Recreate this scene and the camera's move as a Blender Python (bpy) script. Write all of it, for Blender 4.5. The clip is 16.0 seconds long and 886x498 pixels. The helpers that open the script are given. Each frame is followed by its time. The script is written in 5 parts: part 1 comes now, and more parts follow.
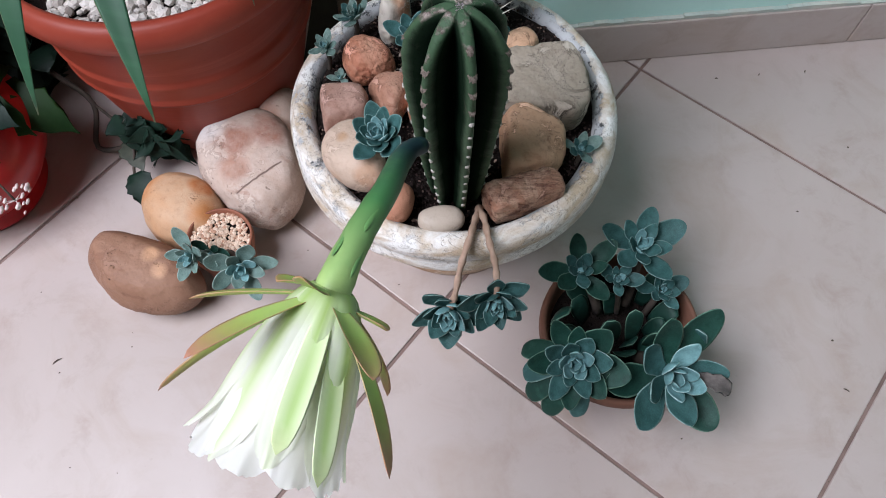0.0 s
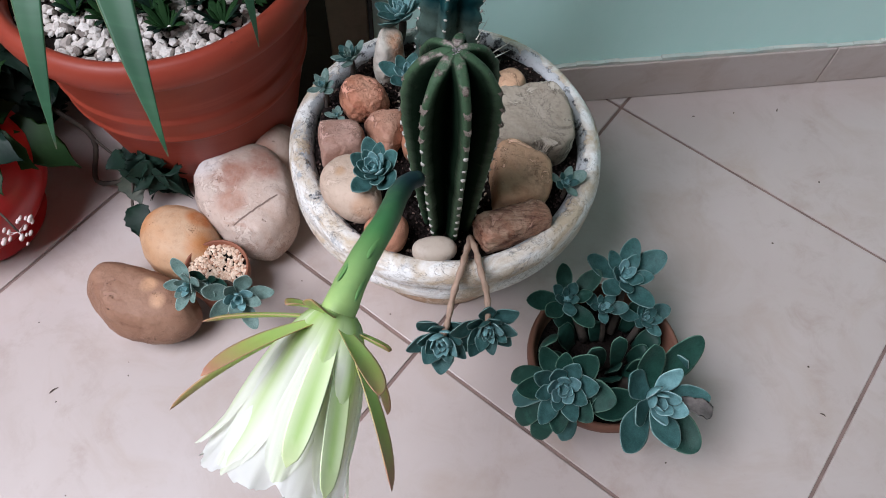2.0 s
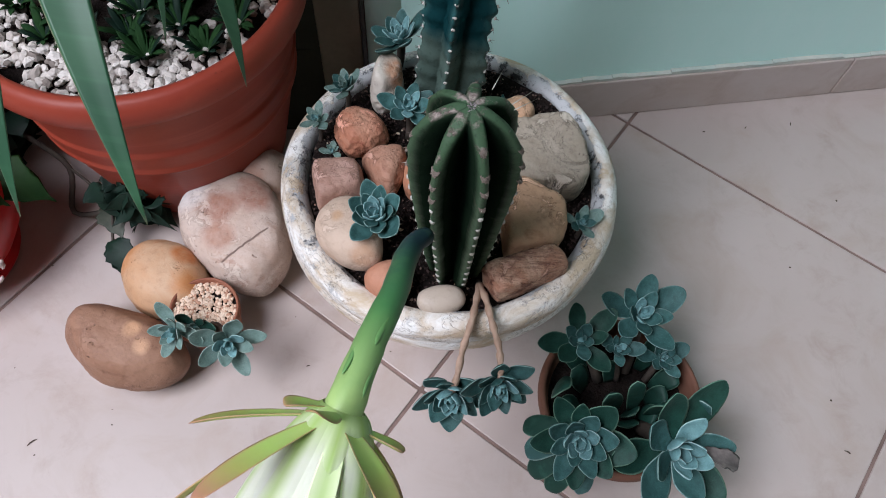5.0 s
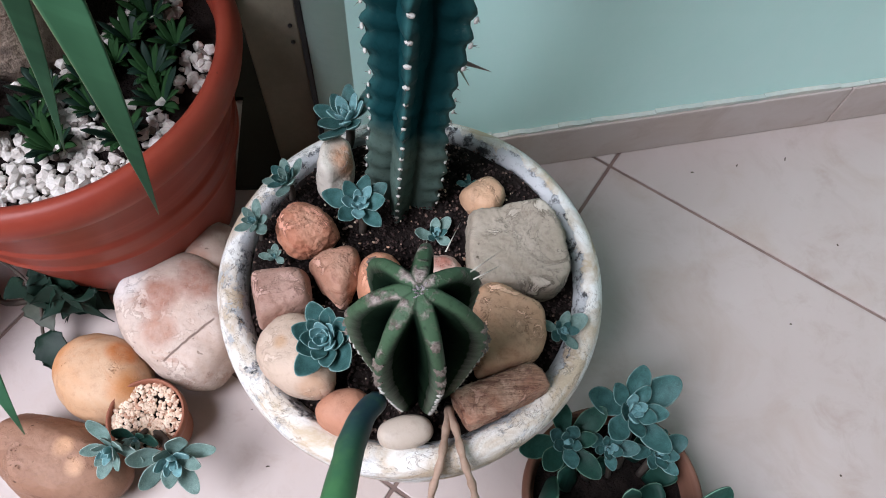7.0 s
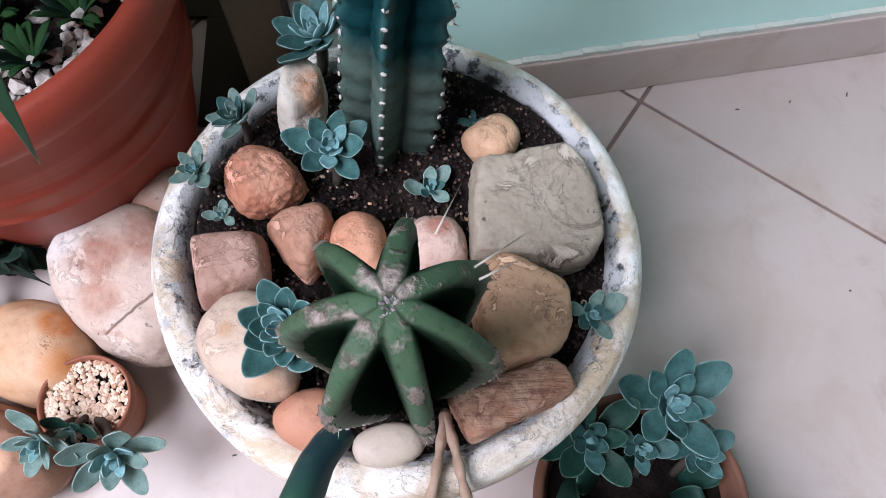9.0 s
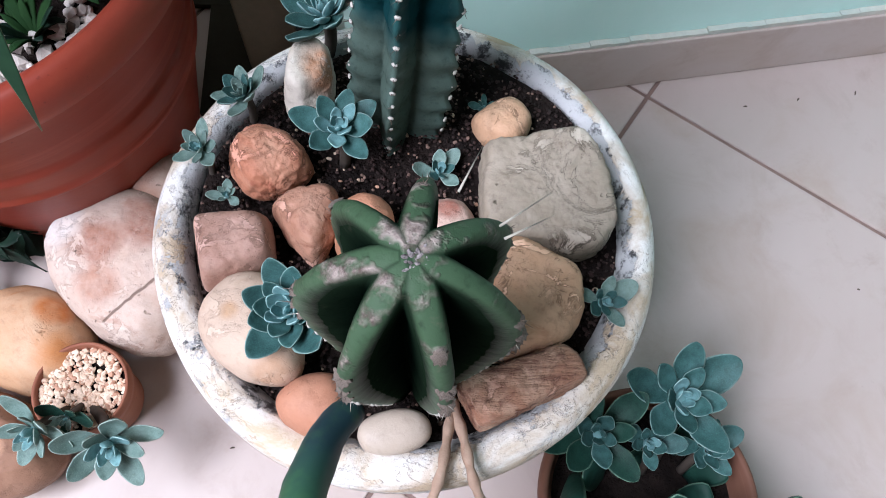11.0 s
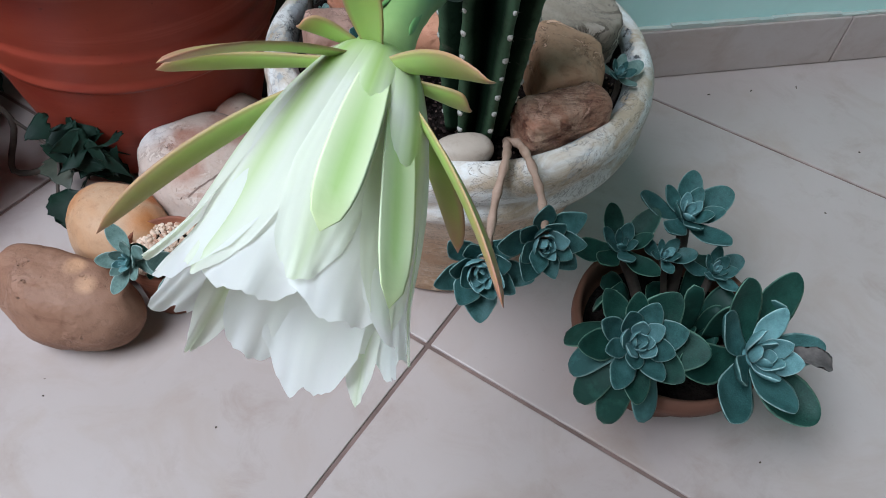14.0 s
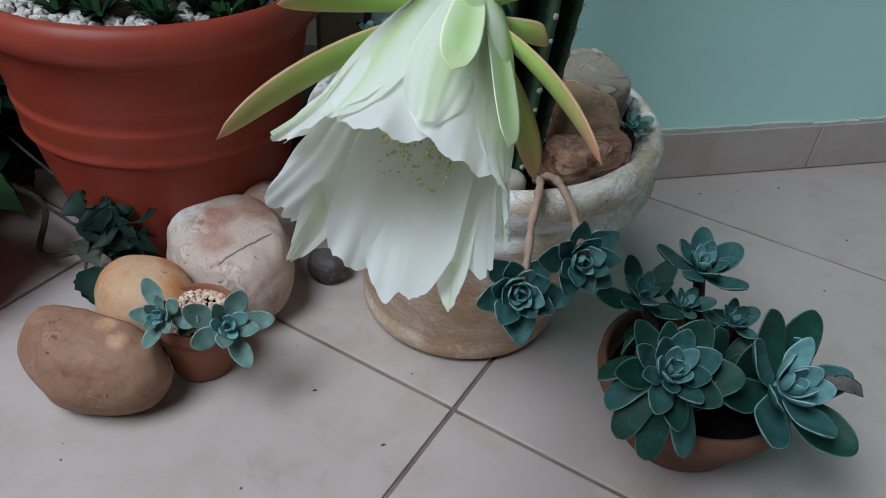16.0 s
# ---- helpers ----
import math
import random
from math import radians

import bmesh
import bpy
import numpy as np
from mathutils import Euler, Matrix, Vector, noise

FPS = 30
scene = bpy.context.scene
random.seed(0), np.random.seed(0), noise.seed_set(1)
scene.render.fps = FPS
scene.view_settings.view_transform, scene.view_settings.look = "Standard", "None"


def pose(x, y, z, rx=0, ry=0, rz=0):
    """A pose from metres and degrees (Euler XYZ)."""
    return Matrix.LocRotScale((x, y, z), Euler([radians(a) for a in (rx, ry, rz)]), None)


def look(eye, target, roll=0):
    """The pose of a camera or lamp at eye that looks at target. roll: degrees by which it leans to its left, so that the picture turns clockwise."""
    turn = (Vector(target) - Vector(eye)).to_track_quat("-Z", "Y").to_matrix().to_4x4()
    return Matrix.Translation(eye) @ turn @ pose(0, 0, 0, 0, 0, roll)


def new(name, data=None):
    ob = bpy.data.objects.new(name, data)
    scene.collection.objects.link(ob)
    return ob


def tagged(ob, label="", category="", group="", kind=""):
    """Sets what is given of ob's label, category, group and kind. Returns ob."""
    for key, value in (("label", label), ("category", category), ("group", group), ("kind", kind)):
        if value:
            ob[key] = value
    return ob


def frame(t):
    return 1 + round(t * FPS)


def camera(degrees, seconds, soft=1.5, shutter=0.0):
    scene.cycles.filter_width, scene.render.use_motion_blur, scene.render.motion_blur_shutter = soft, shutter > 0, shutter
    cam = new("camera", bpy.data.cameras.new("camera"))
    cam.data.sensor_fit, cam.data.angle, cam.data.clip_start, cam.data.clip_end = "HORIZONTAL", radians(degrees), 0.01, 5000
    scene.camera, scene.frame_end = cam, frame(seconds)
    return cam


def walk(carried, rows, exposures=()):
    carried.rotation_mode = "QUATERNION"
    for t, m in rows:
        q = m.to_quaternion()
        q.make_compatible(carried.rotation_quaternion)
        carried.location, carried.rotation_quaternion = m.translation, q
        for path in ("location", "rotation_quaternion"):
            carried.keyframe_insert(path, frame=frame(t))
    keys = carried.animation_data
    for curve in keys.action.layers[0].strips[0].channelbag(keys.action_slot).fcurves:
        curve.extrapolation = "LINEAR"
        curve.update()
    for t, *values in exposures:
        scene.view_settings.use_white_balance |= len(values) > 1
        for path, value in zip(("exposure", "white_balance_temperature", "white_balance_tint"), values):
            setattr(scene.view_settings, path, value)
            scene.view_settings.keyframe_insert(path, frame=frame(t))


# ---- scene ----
cam = camera(61.6, 16.0, soft=1.0)
PATH = [
    (0, (0.036, 0.142, 0.818), (0.028, 1.004, -0.986), 1.4),
    (0.5, (0.029, 0.124, 0.838), (0.032, 0.986, -0.967), 2.3),
    (1, (0.03, 0.117, 0.847), (0.038, 1.052, -0.921), 2.5),
    (1.5, (0.027, 0.117, 0.849), (0.031, 1.05, -0.92), 2.5),
    (2, (0.027, 0.124, 0.842), (0.062, 1.071, -0.919), 3.7),
    (2.5, (0.028, 0.137, 0.826), (0.052, 1.033, -0.962), 3.3),
    (3, (0.036, 0.152, 0.816), (0.061, 1.038, -0.977), 3.0),
    (3.5, (0.027, 0.145, 0.812), (0.059, 1.065, -0.964), 2.9),
    (4, (0.015, 0.152, 0.818), (0.093, 1.071, -0.956), 5.3),
    (4.2, (0.01, 0.168, 0.815), (0.099, 1.078, -0.964), 6.2),
    (6.3, (0.029, 0.223, 0.829), (0.059, 1.156, -0.94), 1.0),
    (6.5, (0.039, 0.261, 0.824), (0.082, 1.16, -0.962), 1.2),
    (7, (0.033, 0.329, 0.793), (0.14, 1.191, -1.009), 4.9),
    (7.5, (0.03, 0.363, 0.754), (0.175, 1.177, -1.067), 8.1),
    (8, (0.039, 0.38, 0.722), (0.161, 1.158, -1.117), 7.1),
    (8.5, (0.044, 0.392, 0.692), (0.172, 1.114, -1.169), 8.4),
    (9, (0.045, 0.397, 0.681), (0.137, 1.104, -1.188), 5.6),
    (9.2, (0.043, 0.401, 0.676), (0.134, 1.081, -1.202), 5.9),
    (11.3, (0.035, 0.38, 0.666), (0.147, 1.131, -1.184), 7.4),
    (11.5, (0.029, 0.365, 0.671), (0.164, 1.159, -1.159), 7.6),
    (12, (0.002, 0.32, 0.662), (0.194, 1.182, -1.132), 7.3),
    (12.5, (-0.012, 0.268, 0.647), (0.205, 1.217, -1.1), 7.1),
    (13, (-0.015, 0.203, 0.611), (0.226, 1.227, -1.09), 7.1),
    (13.5, (-0.019, 0.123, 0.603), (0.178, 1.232, -1.05), 6.9),
    (14, (-0.029, 0.071, 0.6), (0.146, 1.322, -0.951), 5.6),
    (14.5, (-0.039, 0.043, 0.579), (0.094, 1.413, -0.872), 4.8),
    (15, (-0.041, 0.018, 0.566), (0.096, 1.477, -0.795), 4.0),
    (15.5, (-0.06, -0.001, 0.557), (0.092, 1.563, -0.679), 4.9),
    (16, (-0.076, -0.014, 0.539), (0.164, 1.557, -0.675), 5.2),
]
EXPOSURES = [(0.0, -0.12, 6480, 8), (4.2, -0.22, 6480, 8), (6.5, 0.0, 6500, 8), (7.2, 0.22, 6450, 9), (9.0, 0.30, 6350, 12), (11.5, 0.4, 6300, 9), (12.5, 0.38, 6150, 6), (13.0, 0.2, 5970, 4), (13.5, -0.05, 6000, 2), (14.5, -0.56, 6050, -2), (16.0, -0.70, 6000, -4)]
walk(cam, [(t, look(eye, target, roll)) for t, eye, target, roll in PATH], EXPOSURES)

# ---------------------------------------------------------------- light
world = bpy.data.worlds.new("overcast_sky")
scene.world = world
world.use_nodes = True
wn = world.node_tree
sky = wn.nodes.new("ShaderNodeTexSky")
sky.sky_type = 'NISHITA'
sky.sun_disc = False
sky.sun_elevation, sky.sun_rotation = radians(59), radians(246)
sky.dust_density, sky.air_density = 4.0, 1.0
wn.links.new(sky.outputs[0], wn.nodes["Background"].inputs[0])
wn.nodes["Background"].inputs[1].default_value = 0.05

# area lamp for daylight from above left; the roof opening is assumed
day = new("overhead_lamp", bpy.data.lights.new("overhead_lamp", 'AREA'))
day.data.shape, day.data.size, day.data.size_y = 'RECTANGLE', 1.5, 1.9
day.data.energy, day.data.color = 167.0, (0.935, 0.955, 1.11)
day.matrix_world = look((-1.46, -0.34, 2.60), (-0.20, 0.40, 0.15))

# unseen fill lamp added to lift the right side; the doorway is assumed
fill_lamp = new("south_fill", bpy.data.lights.new("south_fill", 'AREA'))
fill_lamp.data.shape, fill_lamp.data.size, fill_lamp.data.size_y = 'RECTANGLE', 1.3, 1.9
fill_lamp.data.energy, fill_lamp.data.color = 4.0, (1.0, 0.93, 0.87)
fill_lamp.matrix_world = look((1.45, -2.33, 1.15), (0.30, 0.60, 0.20))


# ---------------------------------------------------------------- material tools
class Mat:
    """A node material under construction."""
    def __init__(self, name, rough=0.6, spec=0.4):
        self.m = bpy.data.materials.new(name)
        self.m.use_nodes = True
        self.t = self.m.node_tree
        self.b = self.t.nodes["Principled BSDF"]
        self.b.inputs["Roughness"].default_value = rough
        self.b.inputs["Specular IOR Level"].default_value = spec
        self.co = self.t.nodes.new("ShaderNodeTexCoord").outputs["Object"]

    def link(self, a, b):
        self.t.links.new(a, b)

    def noise(self, scale, detail=4, rough=0.55, dist=0.0, co=None):
        n = self.t.nodes.new("ShaderNodeTexNoise")
        n.inputs["Scale"].default_value, n.inputs["Detail"].default_value = scale, detail
        n.inputs["Roughness"].default_value, n.inputs["Distortion"].default_value = rough, dist
        self.link(co or self.co, n.inputs["Vector"])
        return n.outputs["Fac"]

    def voronoi(self, scale, feature='DISTANCE_TO_EDGE', co=None):
        n = self.t.nodes.new("ShaderNodeTexVoronoi")
        n.feature = feature
        n.inputs["Scale"].default_value = scale
        self.link(co or self.co, n.inputs["Vector"])
        return n.outputs["Distance"]

    def warp(self, amount, scale):
        n = self.t.nodes.new("ShaderNodeTexNoise")
        n.inputs["Scale"].default_value = scale
        self.link(self.co, n.inputs["Vector"])
        v = self.t.nodes.new("ShaderNodeVectorMath")
        v.operation = 'MULTIPLY_ADD'
        self.link(n.outputs["Color"], v.inputs[0])
        v.inputs[1].default_value = (amount,) * 3
        self.link(self.co, v.inputs[2])
        return v.outputs[0]

    def stretch(self, sx, sy, sz):
        n = self.t.nodes.new("ShaderNodeMapping")
        n.inputs["Scale"].default_value = (sx, sy, sz)
        self.link(self.co, n.inputs["Vector"])
        return n.outputs[0]

    def step(self, fac, lo, hi, a=0.0, b=1.0):
        n = self.t.nodes.new("ShaderNodeMapRange")
        n.inputs["From Min"].default_value, n.inputs["From Max"].default_value = lo, hi
        n.inputs["To Min"].default_value, n.inputs["To Max"].default_value = a, b
        self.link(fac, n.inputs["Value"])
        return n.outputs[0]

    def mul(self, a, b, op='MULTIPLY'):
        n = self.t.nodes.new("ShaderNodeMath")
        n.operation = op
        for s, v in zip(n.inputs, (a, b)):
            if isinstance(v, (int, float)):
                s.default_value = v
            else:
                self.link(v, s)
        return n.outputs[0]

    def mix(self, fac, a, b):
        n = self.t.nodes.new("ShaderNodeMix")
        n.data_type = 'RGBA'
        for s, v in zip((n.inputs[0], n.inputs[6], n.inputs[7]), (fac, a, b)):
            if isinstance(v, (int, float)):
                s.default_value = v
            elif isinstance(v, tuple):
                s.default_value = (*v, 1)
            else:
                self.link(v, s)
        return n.outputs[2]

    def random(self):
        return self.t.nodes.new("ShaderNodeObjectInfo").outputs["Random"]

    def attr(self, name):
        n = self.t.nodes.new("ShaderNodeAttribute")
        n.attribute_name = name
        return n.outputs["Fac"]

    def height(self):
        n = self.t.nodes.new("ShaderNodeSeparateXYZ")
        self.link(self.co, n.inputs[0])
        return n.outputs[2]

    def bump(self, fac, strength=0.3, dist=0.002):
        n = self.t.nodes.new("ShaderNodeBump")
        n.inputs["Strength"].default_value, n.inputs["Distance"].default_value = strength, dist
        self.link(fac, n.inputs["Height"])
        old = self.b.inputs["Normal"].links
        if old:
            self.link(old[0].from_socket, n.inputs["Normal"])
        self.link(n.outputs[0], self.b.inputs["Normal"])
        return self

    def color(self, c):
        if isinstance(c, tuple):
            self.b.inputs["Base Color"].default_value = (*c, 1)
        else:
            self.link(c, self.b.inputs["Base Color"])
        return self

    def roughness(self, r):
        self.link(r, self.b.inputs["Roughness"])
        return self


def mottled(name, a, b, scale=20, rough=0.6, bump=0.2, fine=200, dist=0.001, spec=0.4, contrast=(0.35, 0.65)):
    k = Mat(name, rough, spec)
    c = k.mix(k.step(k.noise(scale, 5), *contrast), a, b)
    f = k.noise(fine, 3)
    c = k.mix(k.step(f, 0.3, 0.75, 0.0, 0.35), c, tuple(x * 0.65 for x in a))
    k.color(c).bump(f, bump, dist)
    return k.m


# ---------------------------------------------------------------- materials
def tile_material():
    k = Mat("ceramic_tile", 0.32, 0.45)
    big = k.step(k.noise(3.5, 5, 0.6, 0.6), 0.3, 0.7)
    c = k.mix(big, (0.442, 0.370, 0.338), (0.500, 0.433, 0.408))
    c = k.mix(k.step(k.noise(9, 5, 0.62, 1.2), 0.48, 0.74, 0.0, 0.7), c, (0.40, 0.31, 0.255))
    c = k.mix(k.mul(k.random(), 0.22), c, (0.41, 0.350, 0.315))
    # scuffs and water marks
    c = k.mix(k.mul(k.step(k.noise(20, 6, 0.68, 0.5), 0.50, 0.72, 0.0, 0.4), k.step(k.noise(5, 2), 0.40, 0.54)), c, (0.30, 0.21, 0.16))
    c = k.mix(k.step(k.noise(160, 2), 0.70, 0.8, 0.0, 0.35), c, (0.36, 0.28, 0.24))
    k.color(c).bump(k.noise(60, 3), 0.04, 0.001)
    k.roughness(k.step(k.noise(12, 4), 0.3, 0.7, 0.28, 0.48))
    return k.m


def wall_material():
    k = Mat("aqua_wall_paint", 0.62, 0.3)
    c = k.mix(k.step(k.noise(2.5, 4), 0.3, 0.7), (0.52, 0.79, 0.73), (0.57, 0.83, 0.775))
    c = k.mix(k.step(k.noise(45, 4, 0.6, co=k.stretch(1, 1, 0.35)), 0.45, 0.8, 0.0, 0.35), c, (0.62, 0.82, 0.78))
    k.color(c).bump(k.noise(70, 4, co=k.stretch(0.5, 1, 1.4)), 0.22, 0.002).bump(k.noise(14, 3), 0.2, 0.004)
    return k.m


def white_pot_material():
    k = Mat("weathered_white_paint", 0.72, 0.2)
    h = k.height()
    streak = k.noise(22, 6, 0.65, 0.6, co=k.stretch(1, 1, 2.2))
    cream = k.mix(k.step(streak, 0.42, 0.60), (0.80, 0.785, 0.755), (0.52, 0.415, 0.30))
    tan = k.mix(k.step(k.noise(26, 6, 0.65, 0.5), 0.35, 0.65), (0.50, 0.325, 0.205), (0.70, 0.55, 0.415))
    tan = k.mix(k.step(k.noise(60, 6, 0.7), 0.55, 0.66, 0.0, 0.7), tan, (0.80, 0.70, 0.58))
    worn = k.step(k.mul(h, k.mul(k.noise(14, 4), 0.10), 'ADD'), 0.19, 0.26)
    c = k.mix(worn, tan, cream)
    # thin grey scratches along the rim
    scratch = k.step(k.noise(34, 7, 0.72, 1.6, co=k.stretch(1, 1, 2.5)), 0.495, 0.505)
    scratch = k.mul(scratch, k.step(k.noise(34, 7, 0.72, 1.6, co=k.stretch(1, 1, 2.5)), 0.525, 0.512))
    scratch = k.mul(scratch, k.step(k.noise(13, 3), 0.36, 0.48, 0.0, 0.9))
    c = k.mix(scratch, c, (0.20, 0.17, 0.14))
    # chips down to the grey cement, many on the rim and few below
    chip = k.step(k.noise(62, 9, 0.74, 0.5, co=k.stretch(1, 1, 0.8)), 0.565, 0.585)
    chip = k.mul(chip, k.step(k.mul(h, k.mul(k.noise(9, 2), 0.06), 'ADD'), 0.245, 0.275))
    chip = k.mul(chip, k.step(k.noise(12, 3), 0.47, 0.56))
    # bare cement along the inner lip, most of it at the back
    xy = k.t.nodes.new("ShaderNodeVectorMath")
    xy.operation = 'LENGTH'
    k.link(k.stretch(1, 1, 0), xy.inputs[0])
    sep = k.t.nodes.new("ShaderNodeSeparateXYZ")
    k.link(k.co, sep.inputs[0])
    back = k.step(sep.outputs[1], -0.05, 0.12, -0.003, 0.006)
    reach = k.mul(k.mul(xy.outputs["Value"], k.mul(k.noise(34, 7, 0.75, 0.6), 0.036), 'ADD'), back, 'SUBTRACT')
    lip = k.step(reach, 0.1545, 0.1560, 0.95, 0.0)
    lip = k.mul(lip, k.step(h, 0.225, 0.235))
    chip = k.mul(chip, lip, 'MAXIMUM')
    c = k.mix(chip, c, k.mix(k.step(k.noise(75, 7, 0.75), 0.40, 0.50), (0.03, 0.032, 0.038), (0.46, 0.47, 0.48)))
    pits = k.step(k.noise(110, 5, 0.7), 0.64, 0.68, 0.0, 0.6)
    c = k.mix(pits, c, (0.30, 0.22, 0.15))
    k.color(c).bump(k.noise(140, 6, 0.7), 0.5, 0.003).bump(k.noise(26, 5), 0.5, 0.006).bump(chip, 0.6, -0.003)
    return k.m


def terracotta(name, a, b, rough=0.55):
    k = Mat(name, rough, 0.28)
    bands = k.noise(14, 5, 0.6, 0.4, co=k.stretch(0.5, 0.5, 1.5))
    c = k.mix(k.step(bands, 0.35, 0.7), a, b)
    c = k.mix(k.step(k.noise(6, 4), 0.45, 0.75, 0.0, 0.4), c, tuple(x * 0.72 for x in a))
    c = k.mix(k.step(k.noise(180, 2), 0.7, 0.8, 0.0, 0.6), c, tuple(x * 0.4 for x in a))
    wheel = k.noise(20, 5, 0.6, 0.2, co=k.stretch(0.10, 0.10, 3.0))       # pale streaks left by the wheel
    c = k.mix(k.step(wheel, 0.56, 0.72, 0.0, 0.45), c, tuple(min(0.6, x * 1.5 + 0.03) for x in b))
    k.color(c).bump(k.noise(150, 3), 0.12, 0.001).bump(bands, 0.05, 0.002).bump(wheel, 0.15, 0.002)
    return k.m


def stone_material(name, base, patch, vein, scale=14, rough=0.62, lines=0.0, flakes=0.5, spots=(), crack=None, speck=0.6, size=50):
    """Worn stone: patches, veins, grain, pale flake scars and pits. spots: (centre, radius, colour) stains; crack: (point, normal, half length) of one split."""
    k = Mat(name, rough - 0.02, 0.28)
    base, patch, vein = (tuple(x * 0.80 for x in q) for q in (base, patch, vein))
    c = k.mix(k.step(k.noise(scale, 6, 0.65, 0.8), 0.40, 0.62), base, patch)
    c = k.mix(k.step(k.noise(scale * 2.2, 7, 0.72, 1.2), 0.54, 0.66, 0.0, 0.8), c, vein)
    for centre, radius, tone in spots:
        d = k.t.nodes.new("ShaderNodeVectorMath")
        d.operation = 'DISTANCE'
        k.link(k.warp(radius * 0.9, 22), d.inputs[0])
        d.inputs[1].default_value = tuple(x + radius * 0.45 for x in centre)
        m = k.mul(k.step(d.outputs["Value"], radius * 0.5, radius, 1.0, 0.0), k.step(k.noise(60, 6, 0.7), 0.32, 0.58, 0.55, 1.0))
        c = k.mix(m, c, tuple(x * 0.85 for x in tone))
    grain = k.noise(150, 5, 0.7)
    fine = k.noise(420, 3, 0.6)
    c = k.mix(k.step(grain, 0.52, 0.68, 0.0, 0.6 * speck), c, tuple(x * 0.5 for x in vein))
    c = k.mix(k.step(grain, 0.46, 0.28, 0.0, 0.35 * speck), c, tuple(min(0.85, x * 1.25 + 0.02) for x in base))
    # pale scars where flakes came off, with a dark edge below
    n = k.noise(size, 7, 0.66, 1.4)
    gate = k.step(k.noise(size * 0.38, 3), 0.46, 0.54)
    scar = k.mul(k.step(n, 0.552, 0.565), gate)
    edge = k.mul(k.mul(k.step(n, 0.515, 0.530), k.step(n, 0.558, 0.545)), gate)
    c = k.mix(k.mul(scar, min(1.0, flakes * 1.2)), c, tuple(min(0.85, x * 1.45 + 0.12) for x in base))
    pit = k.step(k.voronoi(70, 'F1', co=k.warp(0.05, 60)), 0.08, 0.20, 1.0, 0.0)
    pit = k.mul(pit, k.step(k.noise(26, 3), 0.54, 0.62))
    dark = k.mul(k.mul(edge, flakes), pit, 'MAXIMUM')
    thread = k.noise(17, 6, 0.62, 0.8)
    thread = k.mul(k.step(thread, 0.494, 0.499), k.step(thread, 0.506, 0.501))
    dark = k.mul(dark, k.mul(thread, k.step(k.noise(12, 2), 0.48, 0.58, 0.0, flakes)), 'MAXIMUM')
    if lines:
        s = k.noise(34, 6, 0.7, 0.4, co=k.stretch(0.35, 3.2, 2.4))
        c = k.mix(k.step(s, 0.48, 0.60, 0.0, lines), c, vein)
        k.bump(s, 0.8, 0.006)
    if crack:
        point, normal, half = crack
        p = k.t.nodes.new("ShaderNodeVectorMath")
        p.operation = 'SUBTRACT'
        k.link(k.warp(0.006, 60), p.inputs[0])
        p.inputs[1].default_value = tuple(x + 0.003 for x in point)
        d = k.t.nodes.new("ShaderNodeVectorMath")
        d.operation = 'DOT_PRODUCT'
        k.link(p.outputs[0], d.inputs[0])
        d.inputs[1].default_value = normal
        far = k.t.nodes.new("ShaderNodeVectorMath")
        far.operation = 'LENGTH'
        k.link(p.outputs[0], far.inputs[0])
        split = k.step(k.mul(d.outputs["Value"], 0.0, 'ABSOLUTE'), 0.0006, 0.0014, 1.0, 0.0)
        split = k.mul(split, k.step(far.outputs["Value"], half * 0.9, half, 1.0, 0.0))
        dark = k.mul(dark, split, 'MAXIMUM')
    c = k.mix(k.mul(dark, 0.8), c, tuple(x * 0.32 for x in vein))
    k.color(c).bump(fine, 0.15, 0.0012).bump(grain, 0.42 * speck, 0.003).bump(k.noise(30, 4, 0.55), 0.45 * speck, 0.007).bump(dark, 0.6, -0.003).bump(scar, 0.7 * flakes, -0.003)
    return k.m


def succulent_material(name, body, bloom, edge):
    """Waxy leaves: green flesh, powdery bloom in patches, pale margins, small marks."""
    k = Mat(name, 0.55, 0.25)
    c = k.mix(k.step(k.noise(3.0, 5, 0.65), 0.32, 0.68), body, bloom)
    c = k.mix(k.mul(k.random(), 0.45), c, tuple(x * 0.6 for x in body))
    c = k.mix(k.step(k.noise(9, 5, 0.7, 1.0), 0.50, 0.72, 0.0, 0.5), c, tuple(x * 0.55 for x in body))
    c = k.mix(k.step(k.noise(34, 3), 0.66, 0.72, 0.0, 0.5), c, tuple(x * 0.4 for x in body))
    c = k.mix(k.step(k.noise(55, 4, 0.7), 0.52, 0.66, 0.0, 0.35), c, tuple(min(1, x * 1.5) for x in bloom))
    c = k.mix(k.mul(k.step(k.attr("rim"), 0.88, 0.99, 0.0, 0.95), k.step(k.noise(7, 3), 0.34, 0.5, 0.35, 1.0)), c, edge)
    k.color(c).bump(k.noise(30, 4), 0.12, 0.02)
    return k.m


